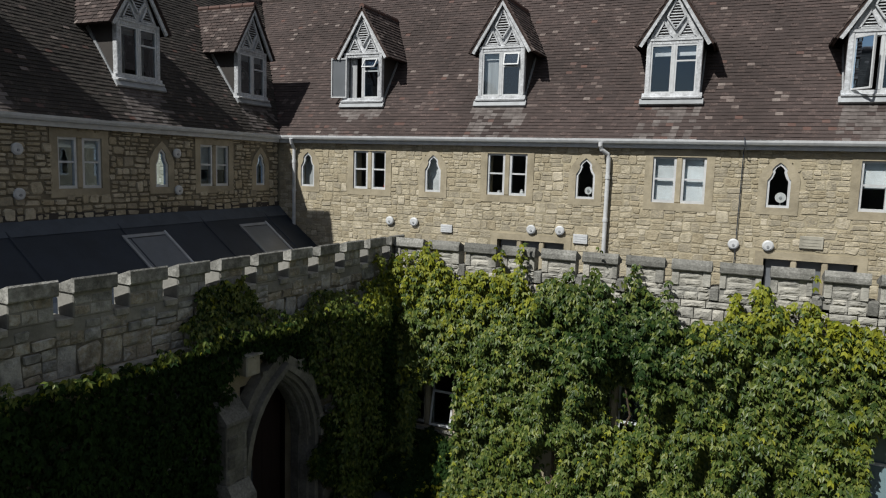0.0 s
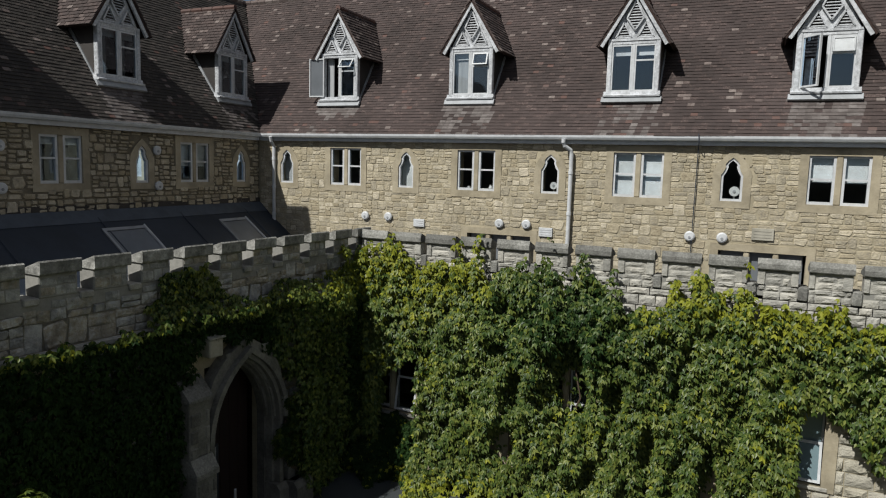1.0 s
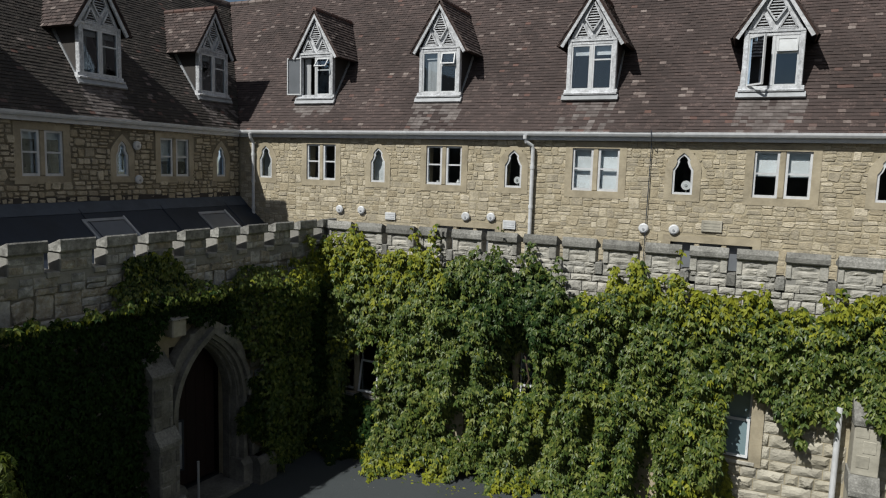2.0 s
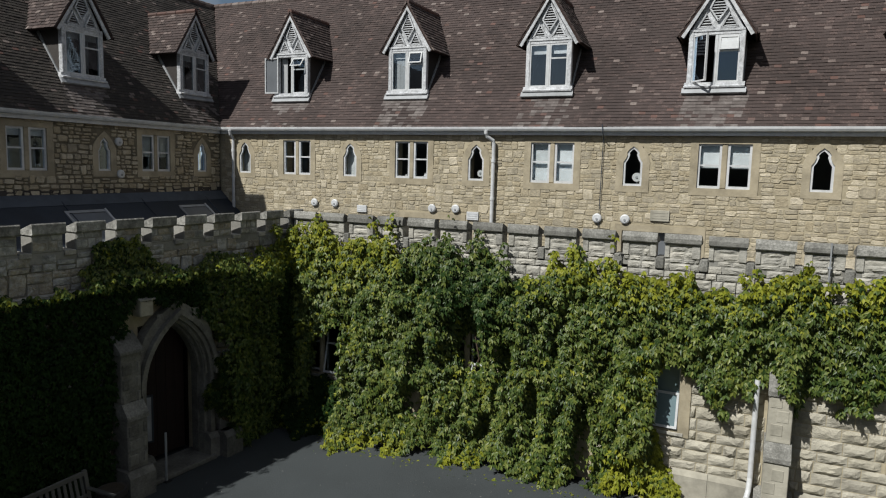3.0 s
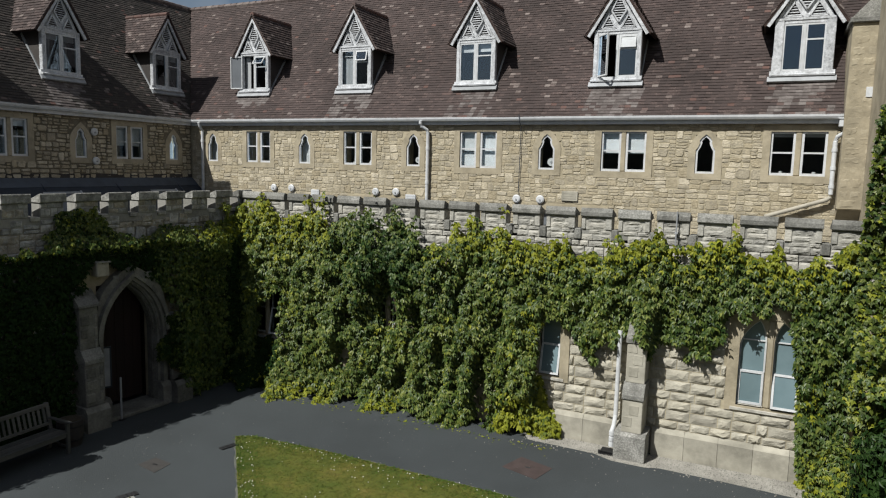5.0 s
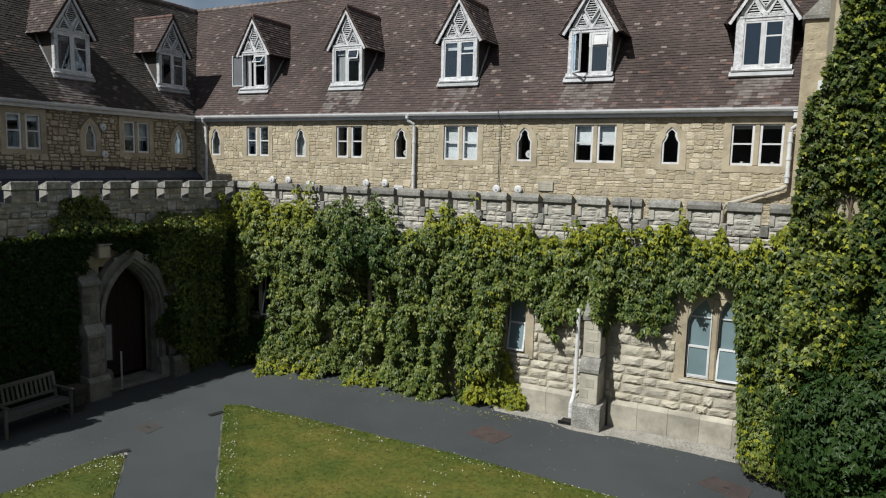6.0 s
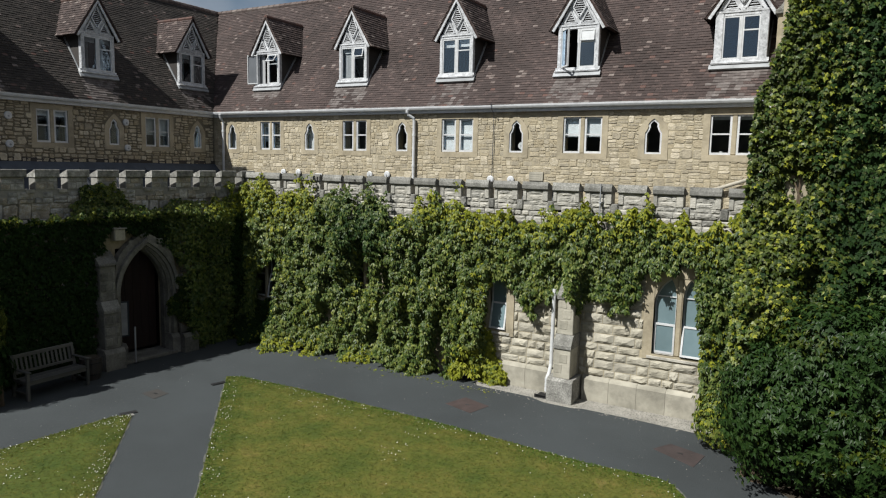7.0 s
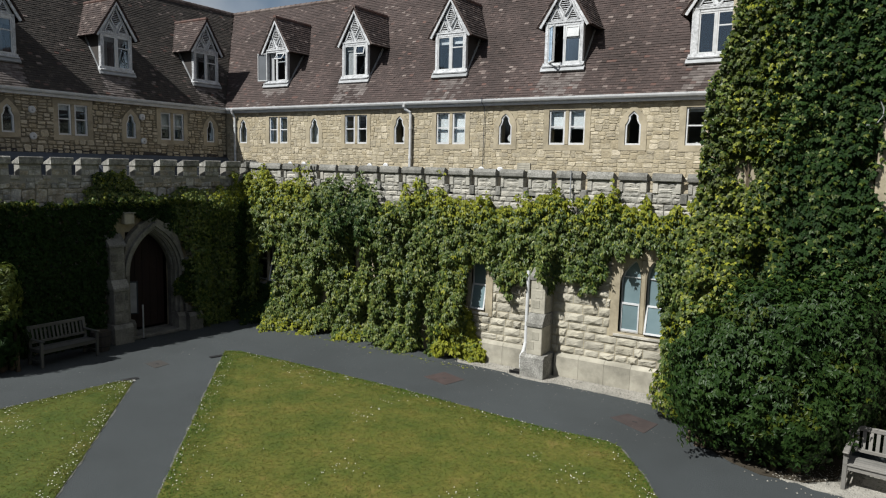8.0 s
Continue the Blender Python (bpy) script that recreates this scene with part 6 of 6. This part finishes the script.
pieces(wall_north, "stone", rubble(-13.0, 7.2, 3.8, 6.88, n_ex, 1, 0.9), RUB, lambda s: -3.6 < s[0] < 2.2 and 4.6 < s[2])
pieces(wall_west, "stone", rubble(3.5, 16.05, 5.06, 6.88, w_ex, 2, 0.9, 0.02, (0.02, 0.05)), RUB, lambda s: s[0] > 11.5)
ROCK = stone_meshes(ROCKFACE, 8, True, 4)


def coursed(u0, u1, z0, z1, holes, seed, hs=(0.15, 0.25), ws=(0.2, 0.52), proud=(0.03, 0.07)):
    rnd, out, z = random.Random(seed), [], z0
    while z < z1 - 0.06:
        h = min(rnd.uniform(*hs), z1 - z)
        u = u0
        while u < u1 - 0.05:
            w = min(rnd.uniform(*ws), u1 - u)
            a, c = u, u + w
            for hole in holes:
                if hole[2] < z + h * 0.8 and z + h * 0.2 < hole[3] and hole[0] < c and a < hole[1]:
                    if a < hole[0]:
                        c = hole[0]
                    elif c > hole[1]:
                        a = hole[1]
                    else:
                        c = a
            if c - a > 0.07:
                out.append(((a + c) / 2, 0.03, z + h / 2, c - a - 0.014, rnd.uniform(*proud), h - 0.014, rnd.uniform(-0.01, 0.01)))
            u += w
        z += h
    return out


f_ex = [(a - 0.2, c + 0.2, lo - 0.02, hi + 0.3) for a, c, lo, hi in F_WIN] + [(3.1, 3.52, 0, 2.7)]
pieces(wall_front, "stone", coursed(0.2, 7.0, 0.58, 3.7, f_ex, 8), ROCK)
pieces(wall_side, "stone", coursed(5.8, 11.9, 0.5, 3.7, [(7.55, 9.6, 0, 3.4)], 9), stone_meshes(SIDESTONE, 6, False, 6))
root = bpy.data.objects["doorway"]
front_of_door = [s for s in coursed(-0.87, 0.87, 0.53, 3.2, [], 10, (0.14, 0.22), (0.12, 0.3), (0.02, 0.05)) if not any(inside(np.array([s[0] + k * s[3] / 2]), np.array([s[2] + m * s[5] / 2]), grown(0.27))[0] for k in (-1, 0, 1) for m in (-1, 0, 1)) and inside(np.array([s[0]]), np.array([s[2]]), outer_pts)[0]]
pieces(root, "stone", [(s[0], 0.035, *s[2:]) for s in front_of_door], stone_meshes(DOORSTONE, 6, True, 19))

# plinth and buttress of the sunny wall
root = thing("plinth", F_AT(0), "smooth pale stone plinth with a sloping top", "plinth", kind="structure")
for a, c in ((1.0, 3.0), (3.64, 7.2)):
    u = a
    while u < c - 0.05:
        e = min(u + 0.62, c) if c - u > 0.8 else c
        part("plinth_stone", Build().prism([(-0.09, 0), (-0.09, 0.50), (0.02, 0.58), (0.06, 0.58), (0.06, 0)], u + 0.003, e - 0.003, "x"), PLINTH, root)
        u = e
root = thing("buttress", F_AT(3.33), "stepped stone buttress with weathered sloping offsets", "buttress")
part("base", Build().prism([(-0.62, 0), (-0.62, 0.50), (-0.55, 0.56), (0.05, 0.56), (0.05, 0)], -0.33, 0.27, "x"), CAPSTONE, root)
part("lower_stage", Build().box(-0.215, 0.175, -0.54, 0.05, 0.56, 1.26, 0.01), PLINTH, root)
part("offset", Build().prism([(-0.57, 1.24), (-0.57, 1.32), (-0.42, 1.54), (0.05, 1.54), (0.05, 1.24)], -0.23, 0.19, "x"), CAPSTONE, root, "grey weathered sloping offset")
part("upper_stage", Build().box(-0.205, 0.165, -0.42, 0.05, 1.54, 2.38, 0.01), PLINTH, root)
part("weathering", Build().prism([(-0.45, 2.34), (-0.45, 2.42), (0.03, 2.85), (0.03, 2.34)], -0.225, 0.185, "x"), CAPSTONE, root)
for z0, x0 in ((0.68, -0.1), (0.92, 0.02), (1.66, -0.05), (1.9, 0.03), (2.14, -0.08)):
    d = -0.54 if z0 < 1.2 else -0.42
    part("facing_stone", Build().box(x0 - 0.10, x0 + 0.08, d - 0.008, d + 0.02, z0, z0 + 0.2, 0.006), PLINTH, root)

pieces(bpy.data.objects["stair_turret"], "stone", [(q[0], -0.34, *q[2:]) for q in coursed(-0.47, 0.29, 4.97, 8.95, [], 17, (0.18, 0.28), (0.2, 0.45), (0.012, 0.022))], stone_meshes(ASHLAR, 6, True, 23))

# battlement stones
GREY = stone_meshes(GREYSTONE, 8, True, 15)
BLOCK = stone_meshes(SIDESTONE, 6, True, 16) + stone_meshes(SIDESTONE, 5, False, 18)
for par, a, c, sd, sills in ((par_front, SIDE + 0.06, 8.0, 21, front_sills), (par_side, 1.5, FRONT - 0.03, 22, side_sills)):
    side = par is par_side
    if side:
        rows = [(q[0], 0.03, *q[2:]) for q in rubble(a, c, 3.8, 4.48, sills, sd, 1.15, 0.012, (0.010, 0.032))]
    else:
        rows = coursed(a, c, 3.8, 4.48, sills, sd, (0.12, 0.2), (0.16, 0.42), (0.018, 0.036))
    pieces(par, "stone", rows, BLOCK if side else GREY, lambda s: s[0] > -4 if not side else s[0] > 3)
    for mer in [o for o in par.children if o.name.startswith("merlon")]:
        xs, zs = [v.co.x for v in mer.data.vertices], [v.co.z for v in mer.data.vertices]
        lo, hi = min(xs), max(xs)
        if hi < a - 0.5 or lo > c:
            continue
        if side:
            rows = coursed(lo, min(hi, c), 4.49, max(zs), [], int(lo * 100) % 97, (0.11, 0.17), (0.12, 0.3), (0.006, 0.014))
        else:
            rows = coursed(lo + 0.10, hi - 0.11, 4.49, max(zs), [], int(lo * 100) % 97, (0.10, 0.14), (0.2, 0.42), (0.012, 0.026))
        pieces(mer, "stone", [(s[0], 0.02, *s[2:]) for s in rows], BLOCK if side else GREY)


# tiles
def tile_mesh(mat, seed):
    b, r = Build(), random.Random(seed)
    w, l = 0.0762, 0.15
    v = [(-w, 0, 0.006), (w, 0, 0.006), (w, l, 0.0), (-w, l, 0.0), (-w, 0, 0.029 + r.uniform(-0.003, 0.003)), (w, 0, 0.029 + r.uniform(-0.003, 0.003)), (w, l, 0.010), (-w, l, 0.010)]
    b.mesh(v, [(4, 5, 6, 7), (0, 1, 5, 4)])
    return b.data("tile", mat)


TILES, MOSSY = [tile_mesh(TILE, i) for i in range(3)], [tile_mesh(MOSSTILE, i + 10) for i in range(3)]
PALES, LICHENS, REDS = tile_mesh(PALETILE, 5), tile_mesh(LICHEN, 6), tile_mesh(REDTILE, 7)
TURN = Matrix(((1, 0, 0), (0, K, -K * SLOPE), (0, K * SLOPE, K))).to_4x4()


def tile_roof(roof, u0, u1, ds, mitre, seed, near, plain):
    rnd, items, count = random.Random(seed), [], 0
    rows = int(SLANT / 0.097)
    for r in range(rows):
        s = r * 0.097 - 0.05
        a = u0 - (s * K if mitre == 1 else 0)
        c = u1 + (s * K if mitre == -1 else 0)
        u = a + (r % 2) * 0.076
        while u < c:
            hidden = any(abs(u - d) < 0.55 * w and 0.98 < s + 0.05 < 3.05 for d, w in ds)
            if not hidden:
                p = on_roof(u, s)
                wave = noise.noise(Vector((u * 0.45, s * 0.7, seed))) * 0.022 + rnd.uniform(0, 0.007)
                m = Matrix.Translation((p[0], p[1] - K * SLOPE * wave, p[2] + K * wave)) @ TURN @ pose(0, 0, 0, rnd.uniform(-0.9, 0.9), rnd.uniform(-0.5, 0.5), rnd.uniform(-1.4, 1.4))
                near_d = min((abs(u - d) / w for d, w in ds), default=9)
                patch = noise.noise(Vector((u * 1.1, s * 1.5, seed + 4)))
                x = rnd.random()
                if s < 1.0 and near_d < 0.66 + 0.1 * patch and x < 0.95 - 0.45 * (1 - s) + patch * 1.0:
                    me = PALES
                elif x < 0.018 + 0.16 * max(0, patch - 0.08) * (1.5 if u < 1 else 0.8):
                    me = LICHENS
                elif x > 0.99 - 0.06 * max(0, -patch) * (s < 2.2) - 0.12 * max(0, 0.35 - s) * (patch > 0):
                    me = REDS
                else:
                    me = plain[rnd.randrange(3)]
                if count < 300 and near(u, s):
                    ob = new("tile", me)
                    ob.parent, ob.matrix_basis = roof, m
                    count += 1
                else:
                    items.append((me, m))
            u += 0.152
    join(roof, "tiles", items)


tile_roof(roof_north, EAVE_W, 7.9, D_N, 1, 31, lambda u, s: -3 < u < 3.2 and s < 0.9, TILES)
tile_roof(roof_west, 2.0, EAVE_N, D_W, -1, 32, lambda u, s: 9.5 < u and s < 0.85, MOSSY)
for roof, a, c in ((roof_north, EAVE_W - RUN, 8.0), (roof_west, 2.0, EAVE_N + RUN)):
    u = a
    while u < c:
        part("ridge_tile", Build().tube([(u, RUN, RIDGE), (u + 0.3, RUN, RIDGE + 0.012)], 0.11, 8), LICHEN, roof)
        u += 0.31
